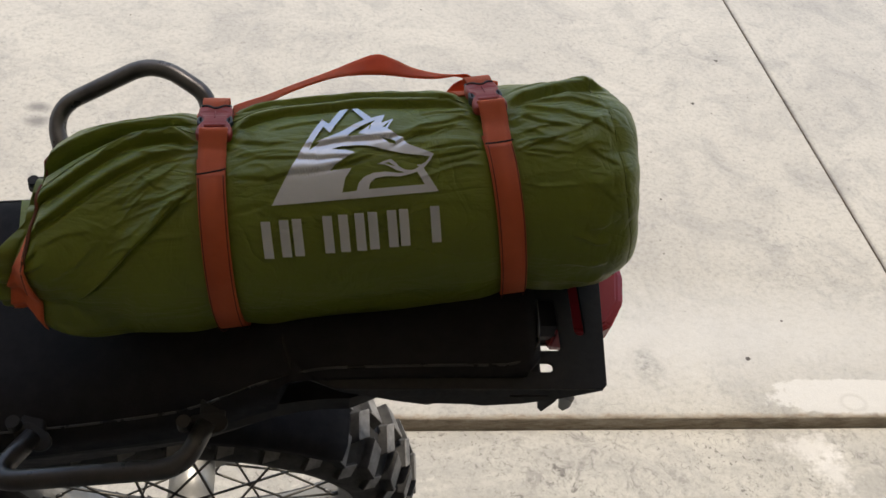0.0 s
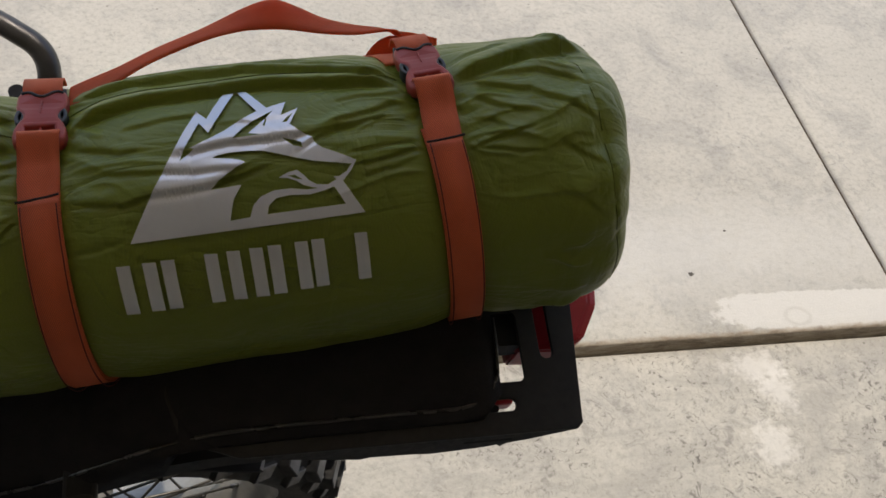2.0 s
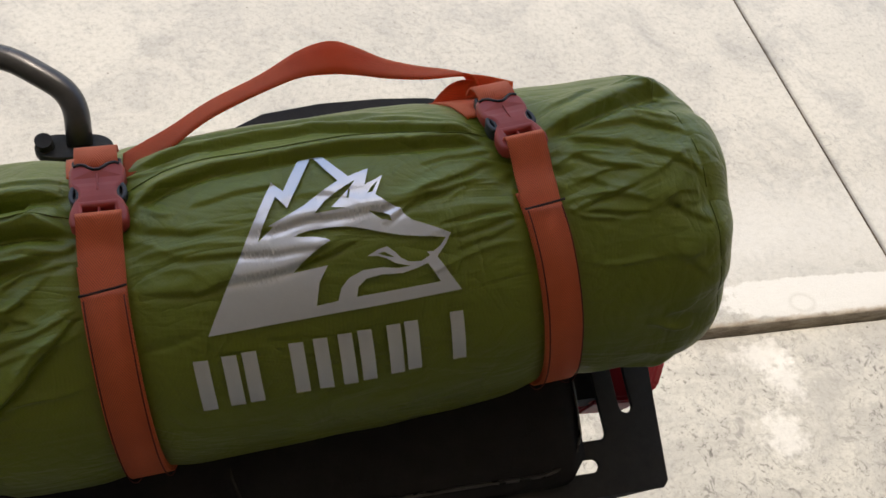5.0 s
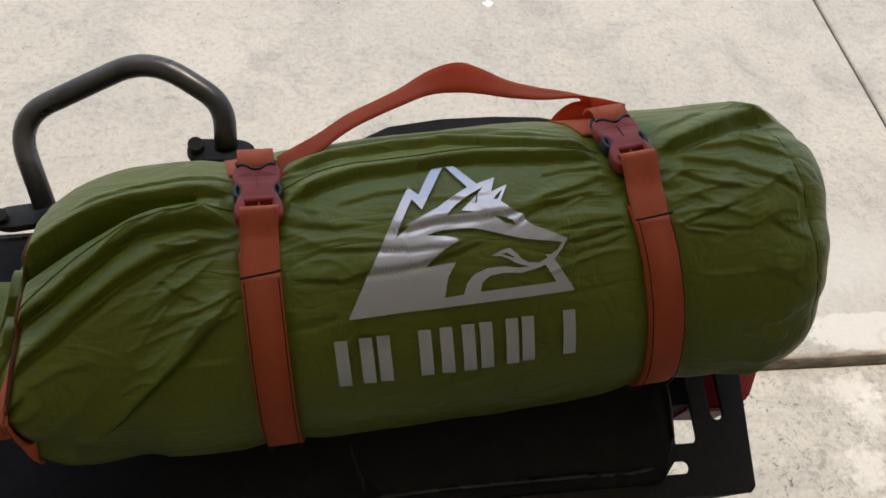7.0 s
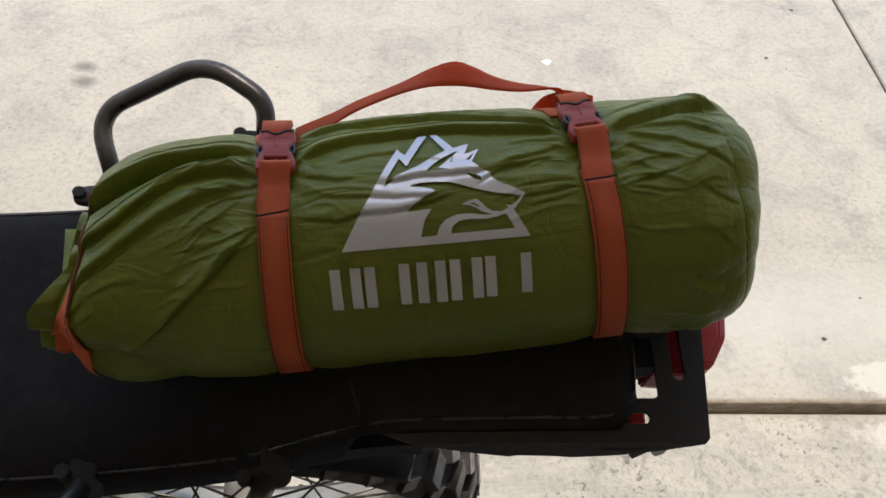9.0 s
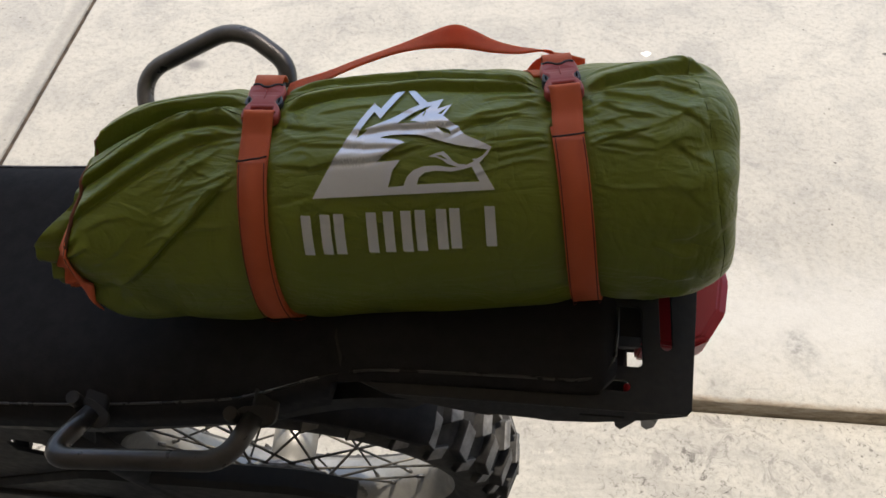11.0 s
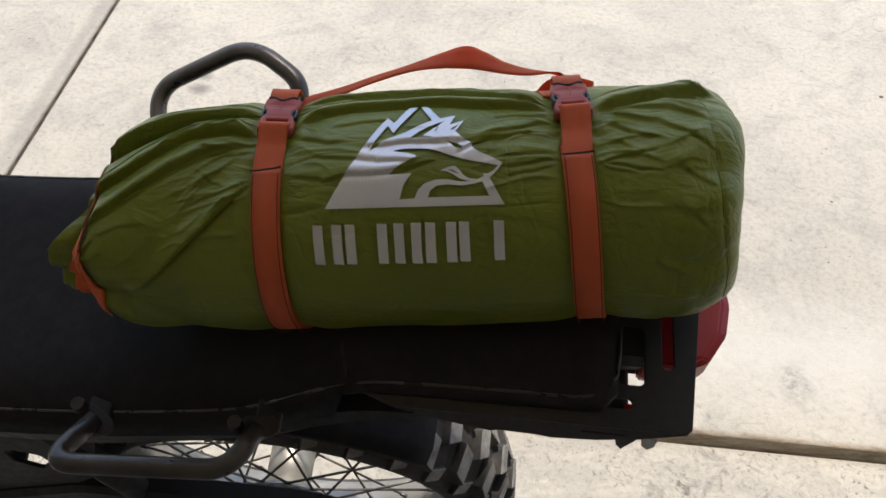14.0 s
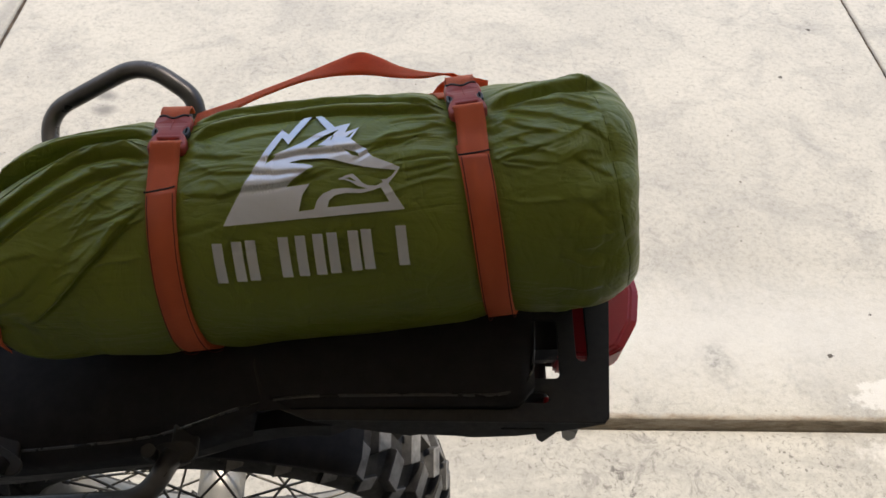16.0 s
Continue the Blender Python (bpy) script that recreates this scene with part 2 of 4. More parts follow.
VINYL = make_plain("black_vinyl", (0.025, 0.025, 0.028), (0.033, 0.033, 0.036), 0.75, scale=60.0, bump=0.25, spec=0.05)
PIPING = make_plain("black_piping", (0.030, 0.030, 0.032), (0.040, 0.040, 0.042), 0.3, spec=0.7)
PLASTIC = make_plain("black_plastic", (0.028, 0.028, 0.030), (0.036, 0.036, 0.037), 0.6, scale=40.0, bump=0.12, spec=0.2)
PLATE = make_plain("black_powder_coat", (0.034, 0.034, 0.035), (0.044, 0.043, 0.043), 0.62, scale=90.0, bump=0.2, spec=0.22)
RUBBER = make_plain("tyre_rubber", (0.035, 0.035, 0.036), (0.085, 0.084, 0.082), 0.85, scale=35.0, bump=0.35, spec=0.3)
# paler copy of the tyre rubber: sunlight and dust in its colour
LIT_DUST = make_plain("sunlit_dusty_rubber", (0.16, 0.158, 0.155), (0.34, 0.335, 0.325), 0.9, scale=45.0, bump=0.35, spec=0.25)
SPOKE = make_plain("dull_spoke_steel", (0.10, 0.095, 0.085), (0.20, 0.19, 0.17), 0.45, metal=0.7)
ALLOY = make_plain("cast_alloy", (0.42, 0.42, 0.41), (0.56, 0.55, 0.53), 0.45, metal=0.6, scale=25.0, bump=0.2)
RIM = make_plain("dull_rim_alloy", (0.26, 0.26, 0.25), (0.38, 0.375, 0.36), 0.42, metal=0.4)
RED_LENS = make_plain("red_lens", (0.42, 0.008, 0.016), (0.50, 0.012, 0.022), 0.32, scale=8.0, bump=0.03, coat=0.1)
SMOKE_LENS = make_plain("smoky_reflector", (0.36, 0.34, 0.31), (0.50, 0.48, 0.44), 0.3)
CHROME = make_plain("worn_bolt_steel", (0.10, 0.10, 0.10), (0.2, 0.2, 0.2), 0.4, metal=0.8)
PLASTER = make_plain("unseen_plaster", (0.62, 0.54, 0.44), (0.69, 0.605, 0.50), 0.9, scale=6.0, bump=0.3)


# ---- mesh helpers ----
def part(name, bm, material, parent=None, label="", smooth=True):
    me = bpy.data.meshes.new(name)
    if smooth:
        for f in bm.faces:
            f.smooth = True
    bm.to_mesh(me)
    bm.free()
    me.materials.append(material)
    ob = new(name, me)
    ob.parent = parent
    if label:
        tagged(ob, label)
    return ob


def box(bm, lo, hi, bevel=0.0, segments=2):
    made = bmesh.ops.create_cube(bm, size=1)["verts"]
    for v in made:
        v.co = [l + (h - l) * (c + 0.5) for l, h, c in zip(lo, hi, v.co)]
    if bevel:
        bmesh.ops.bevel(bm, geom=list({e for v in made for e in v.link_edges}), offset=bevel, segments=segments, profile=0.5, affect="EDGES")
    return bm


def grid_mesh(points, close_u=False, close_v=False):
    """A bmesh from rows of points."""
    bm = bmesh.new()
    rows = [[bm.verts.new(p) for p in row] for row in points]
    n, k = len(rows), len(rows[0])
    for i in range(n if close_u else n - 1):
        for j in range(k if close_v else k - 1):
            bm.faces.new((rows[i][j], rows[(i + 1) % n][j], rows[(i + 1) % n][(j + 1) % k], rows[i][(j + 1) % k]))
    return bm, rows


def smooth_path(points, steps=8):
    """Catmull-Rom through the points."""
    p = [Vector(q) for q in points]
    p = [2 * p[0] - p[1], *p, 2 * p[-1] - p[-2]]
    out = []
    for a, b, c, d in zip(p, p[1:], p[2:], p[3:]):
        for i in range(steps):
            t = i / steps
            out.append(0.5 * (2 * b + (c - a) * t + (2 * a - 5 * b + 4 * c - d) * t * t + (3 * b - a - 3 * c + d) * t ** 3))
    return [*out, p[-2]]


def round_bends(points, radius=0.03, steps=6):
    """A polyline whose inner corners are arcs."""
    p = [Vector(q) for q in points]
    out = [p[0]]
    for a, b, c in zip(p, p[1:], p[2:]):
        r = min(radius, 0.48 * (a - b).length, 0.48 * (c - b).length)
        s, e = b + (a - b).normalized() * r, b + (c - b).normalized() * r
        out += [s * (1 - t) ** 2 + 2 * b * t * (1 - t) + e * t * t for t in (i / steps for i in range(steps + 1))]
    return [*out, p[-1]]


def tube(points, radius, sides=16, caps=True):
    path = [Vector(q) for q in points]
    up, rows = Vector((0, 0, 1)), []
    for i, q in enumerate(path):
        d = (path[min(i + 1, len(path) - 1)] - path[max(i - 1, 0)]).normalized()
        side = d.cross(up)
        side = (side if side.length > 1e-3 else d.orthogonal()).normalized()
        up = side.cross(d).normalized()
        rad = radius(i / (len(path) - 1)) if callable(radius) else radius
        rows.append([q + rad * (math.cos(t) * side + math.sin(t) * up) for t in (2 * math.pi * k / sides for k in range(sides))])
    bm, made = grid_mesh(rows, close_v=True)
    if caps:
        bm.faces.new(made[0][::-1])
        bm.faces.new(made[-1])
    bmesh.ops.recalc_face_normals(bm, faces=bm.faces)
    return bm


def ribbon(centres, widths, thickness=0.0014):
    """A strap: centre points and half-width vectors; the thickness goes along the cross product."""
    c, w, rows = [Vector(q) for q in centres], [Vector(q) for q in widths], []
    for i, (q, h) in enumerate(zip(c, w)):
        d = (c[min(i + 1, len(c) - 1)] - c[max(i - 1, 0)]).normalized()
        n = d.cross(h).normalized() * thickness / 2
        rows.append([q - h + n, q - 0.5 * h + n, q + n, q + 0.5 * h + n, q + h + n, q + h - n, q - n, q - h - n])
    bm, made = grid_mesh(rows, close_v=True)
    uv, far, place = bm.loops.layers.uv.new("weave"), 0.0, {}
    for i, row in enumerate(made):
        far += (c[i] - c[i - 1]).length if i else 0.0
        for v, across in zip(row, (-1, -0.5, 0, 0.5, 1, 1, 0, -1)):
            place[v] = (across * w[i].length, far)
    for f in bm.faces:
        for corner in f.loops:
            corner[uv].uv = place[corner.vert]
    bm.faces.new(made[0][::-1])
    bm.faces.new(made[-1])
    bmesh.ops.recalc_face_normals(bm, faces=bm.faces)
    return bm


def plate_with_holes(outline, holes, thickness, bevel=0.0008):
    """A flat plate in the xy plane from closed outlines of points."""
    cu = bpy.data.curves.new("outline", "CURVE")
    cu.dimensions, cu.fill_mode, cu.extrude, cu.bevel_depth, cu.bevel_resolution = "2D", "BOTH", thickness / 2 - bevel, bevel, 1
    for loop in (outline, *holes):
        s = cu.splines.new("POLY")
        s.points.add(len(loop) - 1)
        for q, (x, y) in zip(s.points, loop):
            q.co = (x, y, 0, 1)
        s.use_cyclic_u = True
    ob = bpy.data.objects.new("outline", cu)
    me = bpy.data.meshes.new_from_object(ob)
    bm = bmesh.new()
    bm.from_mesh(me)
    bmesh.ops.remove_doubles(bm, verts=bm.verts, dist=1e-5)
    bpy.data.objects.remove(ob), bpy.data.curves.remove(cu), bpy.data.meshes.remove(me)
    return bm


def slot_outline(x0, y0, x1, y1, r, steps=5):
    r = min(r, (x1 - x0) / 2, (y1 - y0) / 2)
    out = []
    for cx, cy, a in ((x1 - r, y1 - r, 0), (x0 + r, y1 - r, 90), (x0 + r, y0 + r, 180), (x1 - r, y0 + r, 270)):
        out += [(cx + r * math.cos(radians(a + 90 * i / steps)), cy + r * math.sin(radians(a + 90 * i / steps))) for i in range(steps + 1)]
    return out


# ---- ground: concrete slabs, the drive a step higher than the apron ----
STEP_Y, JOINTS = 0.562, (-1.176, 1.569)
bm = bmesh.new()
bmesh.ops.create_grid(bm, x_segments=8, y_segments=8, size=400, matrix=Matrix.Translation((0, 0, -0.058)))
ground = tagged(part("ground", bm, CONCRETE_LOW), "bare concrete ground with cast slabs", "ground", kind="structure")


def slab(x0, y0, x1, y1, top, material, label, wear_shade=0.004):
    """One cast slab with a rounded, slightly chipped rim."""
    bm = bmesh.new()
    nx, ny = max(2, int((x1 - x0) / 0.03)), max(2, int((y1 - y0) / 0.03))
    nx, ny = min(nx, 120), min(ny, 120)

    def at(x, y):
        e = min(x - x0, x1 - x, y - y0, y1 - y)
        drop = max(0.0, 0.012 - e) ** 2 / 0.024
        chip = wear_shade * max(0.0, noise.noise((x * 14, y * 14, 1.3))) if e < 0.001 else 0.0
        return Vector((x, y, top - drop - chip))

    def spread(a, b, n):
        inner = [a + (b - a) * i / n for i in range(n + 1)]
        return sorted({a, a + 0.003, a + 0.007, a + 0.012, *[v for v in inner if a + 0.02 < v < b - 0.02], b - 0.012, b - 0.007, b - 0.003, b})

    xs, ys = spread(x0, x1, nx), spread(y0, y1, ny)
    bm.free()
    bm, rows = grid_mesh([[at(x, y) for y in ys] for x in xs])
    rim = [e for e in bm.edges if e.is_boundary]
    low = bmesh.ops.extrude_edge_only(bm, edges=rim)["geom"]
    for v in low:
        if isinstance(v, bmesh.types.BMVert):
            v.co.z = -0.062
    bmesh.ops.recalc_face_normals(bm, faces=bm.faces)
    return part("slab", bm, material, ground, label)


GAP, WIDE_GAP = 0.010, 0.013
edges = [JOINTS[0] - 2.745 * 2, JOINTS[0] - 2.745, JOINTS[0], JOINTS[1], JOINTS[1] + 2.745, JOINTS[1] + 2.745 * 2]
for i, (a, b) in enumerate(zip(edges, edges[1:])):
    for y0, y1 in ((STEP_Y, STEP_Y + 3.6), (STEP_Y + 3.6, STEP_Y + 7.2)):
        slab(a + (WIDE_GAP if a == JOINTS[0] else GAP) / 2, y0 + GAP / 2, b - (WIDE_GAP if b == JOINTS[0] else GAP) / 2, y1 - GAP / 2, 0.0, CONCRETE_UP, "pale weathered concrete drive slab")
for a, b in ((-6.7, -0.9), (-0.9, 1.9), (1.9, 7.2)):
    slab(a + GAP / 2, -5.0, b - GAP / 2, STEP_Y - 0.004, -0.030, CONCRETE_LOW, "rougher stained concrete apron slab", 0.002)

# dark pits and one dried drop of white paint on the drive
GRIT = make_plain("joint_grit", (0.018, 0.013, 0.010), (0.10, 0.075, 0.055), 0.95, scale=30.0, bump=0.5)
PIT = make_plain("pit_dirt", (0.06, 0.055, 0.05), (0.10, 0.095, 0.09), 0.95)
DROP = make_plain("white_paint", (0.80, 0.80, 0.78), (0.86, 0.86, 0.84), 0.6)


for x in JOINTS:
    part("joint_filler", box(bmesh.new(), (x - 0.010, STEP_Y + 0.006, -0.060), (x + 0.010, STEP_Y + 7.0, -0.010)), GRIT, ground, "dark grit in a slab joint", smooth=False)


def fleck(name, x, y, size, material, label, seed):
    rng = random.Random(seed)
    rim = [(x + size * rng.uniform(0.6, 1.2) * math.cos(t), y + 0.8 * size * rng.uniform(0.6, 1.2) * math.sin(t)) for t in (2 * math.pi * k / 11 for k in range(11))]
    bm = bmesh.new()
    low, top = [bm.verts.new((*q, 0.0003)) for q in rim], bm.verts.new((x, y, 0.0018))
    for a, b in zip(low, low[1:] + low[:1]):
        bm.faces.new((a, b, top))
    part(name, bm, material, ground, label)


fleck("paint_drop", 0.519, 1.74, 0.017, DROP, "dried drop of white paint", 1)
for i, (x, y, size) in enumerate(((1.39, 2.077, 0.008), (1.223, 1.807, 0.008), (1.046, 0.737, 0.008), (0.98, 1.32, 0.004), (-0.62, 2.15, 0.004), (0.35, 2.3, 0.004), (1.18, 0.86, 0.004))):
    fleck("dirt_fleck", x, y, size, PIT, "dark dirt fleck", i)

# ---- unseen walls and ceiling, added behind the camera to shade the near side ----
def wall(name, lo, hi, label):
    return tagged(part(name, box(bmesh.new(), lo, hi, 0.004), PLASTER, smooth=False), label, "wall", kind="structure")

wall("wall_south", (-3.2, -4.4, -0.030), (3.2, -4.2, 2.4), "unseen plain plastered back wall, added to shape the light")
wall("wall_west", (-3.4, -4.4, -0.030), (-3.2, 0.50, 2.4), "unseen plain plastered side wall, added to shape the light")
wall("wall_east", (3.2, -4.4, -0.030), (3.4, 0.50, 2.4), "unseen plain plastered side wall, added to shape the light")
tagged(part("ceiling", box(bmesh.new(), (-3.4, -4.4, 2.4), (3.4, 0.60, 2.55), 0.004), PLASTER, smooth=False), "unseen plain plastered ceiling, added to shade the bike", "ceiling", kind="structure")

# ---- the motorcycle, leaning on its stand towards the near side ----
LEAN = 12.5
bike = tagged(new("motorcycle"), "black motorcycle leaning on its stand, with knobbly rear tyre", "motorcycle")
bike.matrix_world = pose(0, 0.30, -0.030, LEAN, 0, 0)
TO_BIKE = bike.matrix_world.inverted()


def on_bike(*points):
    """Places of the world in the bike's own axes: u to the rear, v to the far side, w up its middle plane."""
    return [TO_BIKE @ Vector(q) for q in points]


def seat_top(u, v):
    """Height of the seat's vinyl: it climbs to the rear and rolls off at both sides."""
    half = 0.137 - 0.011 * math.tanh((u + 0.14) * 8)
    rise = min(1.0, max(0.0, (u + 0.16) / 0.16))
    rise = rise * rise * (3 - 2 * rise)
    crown = 1.018 + 0.18 * u + 0.25 * max(0.0, -u - 0.30) ** 2
    crown += (max(crown, 1.060 + 0.03 * u) - crown) * rise
    return crown - (0.030 - 0.019 * rise) * min(1.0, abs(v) / half) ** 6


def make_seat():
    rows = []
    for i in range(64):
        u = -0.68 + 0.874 * i / 63
        half = 0.137 - 0.011 * math.tanh((u + 0.14) * 8)
        back = max(0.0, u - 0.170) / 0.024
        half *= (1 - back ** 3.0 * 0.13) if back > 0 else 1
        row = []
        for k in range(41):
            s = -1 + 2 * k / 40
            edge = 0.03 * max(0.0, back - 0.55) ** 2
            row.append((u, s * half, seat_top(u, s * half * (1 if back <= 0 else 0.9)) - edge))
        low = seat_top(u, 0) - 0.062 if u < -0.05 else 1.0462
        rows.append([*row, (u, half * 1.01, low), (u, -half * 1.01, low)])
    bm, made = grid_mesh(rows, close_v=True)
    bm.faces.new(made[0][::-1])
    bm.faces.new(made[-1])
    bmesh.ops.recalc_face_normals(bm, faces=bm.faces)
    seat = part("seat", bm, VINYL, bike, "smooth black vinyl seat")
    for side in (-1, 1):
        path = []
        for i in range(50):
            u = -0.66 + 0.78 * i / 49
            half = 0.137 - 0.011 * math.tanh((u + 0.14) * 8)
            path.append((u, side * half * 0.94, seat_top(u, half * 0.94) + 0.0005))
        path += [(0.160, side * 0.119, seat_top(0.160, 0.11) - 0.002), (0.180, side * 0.112, seat_top(0.180, 0.10) - 0.004), (0.1925, side * 0.095, seat_top(0.19, 0.09) - 0.004), (0.1950, side * 0.050, seat_top(0.19, 0.04) - 0.004)]
        part("piping", tube(smooth_path(path, 2), 0.0013, 8), PIPING, seat)


RACK_W = on_bike((0.2561, -0.0588, 0.9617))[0].z
RACK_V = 0.1375


def make_rack():
    """Flat steel plate with slots; its long edges are turned down."""
    u0, u1, v = -0.05, 0.258, RACK_V
    outline = [(u1 - 0.004, -v), (u1, -v + 0.004), (u1 + 0.012, 0.0), (u1, v - 0.004), (u1 - 0.004, v), (0.205, 0.170), (0.175, 0.189), (0.132, 0.1970), (0.092, 0.1975), (0.043, 0.1945), (-0.003, 0.1865), (-0.031, 0.172), (-0.044, 0.13), (u0, 0.05), (u0, -0.09), (-0.04, -0.122), (0.0, -v)]
    holes = []
    for s in (-1, 1):
        for x0, y0, x1, y1, r in ((0.2335, 0.020, 0.2455, 0.0818, 0.006), (0.165, 0.040, 0.2192, 0.0987, 0.006), (0.165, 0.1102, 0.2085, 0.1215, 0.0056)):
            holes.append([(x, s * y) for x, y in slot_outline(x0, y0, x1, y1, r)])
    bm = plate_with_holes(outline, holes, 0.004)
    bm.transform(pose(0, 0, RACK_W - 0.002))
    rack = part("rack_plate", bm, PLATE, bike, "black powder-coated steel rack plate with rounded slots", smooth=False)
    for s in (-1, 1):
        prof = [(u1 - 0.003, 0.004), (0.218, 0.019), (0.181, 0.029), (0.143, 0.033), (0.128, 0.030), (0.095, 0.028), (0.088, 0.031), (0.06, 0.024), (0.03, 0.014), (0.005, 0.006), (0.0, 0.002), (u1 - 0.003, 0.002)]
        bm = plate_with_holes([(x, -y) for x, y in prof], [slot_outline(0.165, -0.0165, 0.205, -0.0125, 0.002)], 0.0036)
        bm.transform(Matrix.Translation((0, s * (v - 0.002), RACK_W - 0.002)) @ pose(0, 0, 0, 90 + s * 6, 0, 0))
        part("rack_flange", bm, PLATE, rack, smooth=False)
    for s in (-1, 1):
        for x in (0.02, 0.13):
            bm = bmesh.new()
            bmesh.ops.create_cone(bm, cap_ends=True, segments=10, radius1=0.007, radius2=0.006, depth=0.006, matrix=Matrix.Translation((x, s * 0.1, RACK_W - 0.008)))
            part("bolt", bm, CHROME, rack, smooth=False)


def grab_handle(points, name_label, flanges, size=1.0, tip=0.0):
    bm = tube(round_bends(points, 0.038, 8), 0.0095, 18)
    handle = part("grab_handle", bm, TUBE, bike, name_label)
    for (q, away) in flanges:
        q, away = Vector(q), Vector(away)
        out = plate_with_holes([(0.016 * math.cos(t) + (0.010 if math.cos(t) > 0 else -0.012), 0.0135 * math.sin(t)) for t in (2 * math.pi * k / 28 for k in range(28))], [], 0.007)
        turn = math.degrees(math.atan2(away.y, away.x))
        out.transform(Matrix.Translation(q) @ pose(0, 0, 0, -tip, 0, 0) @ pose(0, 0, 0, 0, 0, turn) @ Matrix.Scale(size, 4))
        part("flange", out, PLATE, handle, smooth=False)
        bm = bmesh.new()
        bmesh.ops.create_cone(bm, cap_ends=True, segments=12, radius1=0.0068, radius2=0.0064, depth=0.012, matrix=Matrix.Translation(q + away.normalized() * 0.019 + Vector((0, 0, 0.007))))
        part("bolt", bm, PLATE, handle, smooth=False)


def make_handles():
    far = on_bike((-0.296, 0.248, 0.940), (-0.321, 0.312, 0.982), (-0.200, 0.315, 1.054), (-0.140, 0.278, 1.036), (-0.139, 0.248, 1.012))
    grab_handle(far, "dark grey bent tube grab handle", [(on_bike((-0.314, 0.247, 0.927))[0], (-1, -0.2, 0)), (on_bike((-0.144, 0.246, 1.011))[0], (-1, 0.05, 0))], tip=22.0)
    near = on_bike((-0.278, -0.060, 0.885), (-0.303, -0.112, 0.892), (-0.135, -0.112, 0.912), (-0.118, -0.070, 0.918))
    grab_handle(near, "dark grey bent tube grab handle", [(near[0], (-1, 0.6, 0)), (near[3], (-1, -0.1, 0))], 0.68)


def make_tail():
    """Side panels and tail of black plastic under seat and rack."""
    rows = []
    for i in range(40):
        u = -0.70 + 0.93 * i / 39
        top = (seat_top(u, 0) - 0.07) if u < 0.15 else RACK_W - 0.012
        top = min(top, RACK_W - 0.012)
        half = 0.124 if u < 0.02 else 0.124 - 0.059 * min(1.0, (u - 0.02) / 0.12)
        deep = 0.15 if u < -0.35 else 0.15 - 0.10 * min(1.0, (u + 0.35) / 0.33)
        ring = [(-half, top), (-half * 1.02, top - deep * 0.4), (-half * 0.93, top - deep * 0.8), (-half * 0.75, top - deep), (half * 0.75, top - deep), (half * 0.93, top - deep * 0.8), (half * 1.02, top - deep * 0.4), (half, top)]
        rows.append([(u, y, z) for y, z in ring])
    bm, made = grid_mesh(rows, close_v=True)
    bm.faces.new(made[0][::-1])
    bm.faces.new(made[-1])
    bmesh.ops.recalc_face_normals(bm, faces=bm.faces)
    part("tail_panel", bm, PLASTIC, bike, "matt black plastic tail panels", smooth=False)
    # mount wings that carry the grab handles
    for s, (f, r) in ((1, on_bike((-0.315, 0.240, 0.914), (-0.138, 0.244, 1.004))), (-1, on_bike((-0.285, -0.055, 0.872), (-0.115, -0.064, 0.905)))):
        for q in (f, r):
            bm = bmesh.new()
            w = 0.020 if s > 0 else 0.012
            inner = 0.10 if s > 0 else 0.118
            more = 0.028 if s > 0 and q is r else 0.0
            box(bm, (q.x - w - more, min(q.y, s * inner), q.z - 0.014), (q.x + w + more, max(q.y, s * inner), q.z - 0.004), 0.003)
            part("handle_bracket", bm, PLASTIC, bike, smooth=False)
        lo, hi = min(f.z, r.z) - 0.035, min(f.z, r.z) - 0.008
        if s > 0:
            bm = box(bmesh.new(), (f.x - 0.05, 0.09, lo), (r.x + 0.05, 0.135, hi), 0.006)
            part("bracket_rail", bm, PLASTIC, bike, smooth=False)
    # mudguard over the tyre, drawn out rearward as a dark cover for shaded tread
    rows = []
    for i in range(33):
        a = radians(54 + 124 * i / 32)
        rad = 0.392 + 0.02 * (i / 32)
        rows.append([(WHEEL.x + (rad + dr) * math.cos(a), v, WHEEL.z + (rad + dr) * math.sin(a)) for v, dr in ((-0.072, -0.026), (-0.074, -0.008), (-0.055, 0.004), (0, 0.008), (0.055, 0.004), (0.074, -0.008), (0.072, -0.026), (0.068, -0.026), (0.051, 0.0), (0, 0.004), (-0.051, 0.0), (-0.068, -0.026))])
    bm, made = grid_mesh(rows, close_v=True)
    bm.faces.new(made[0][::-1])
    bm.faces.new(made[-1])
    bmesh.ops.recalc_face_normals(bm, faces=bm.faces)
    part("mudguard", bm, VINYL, bike)


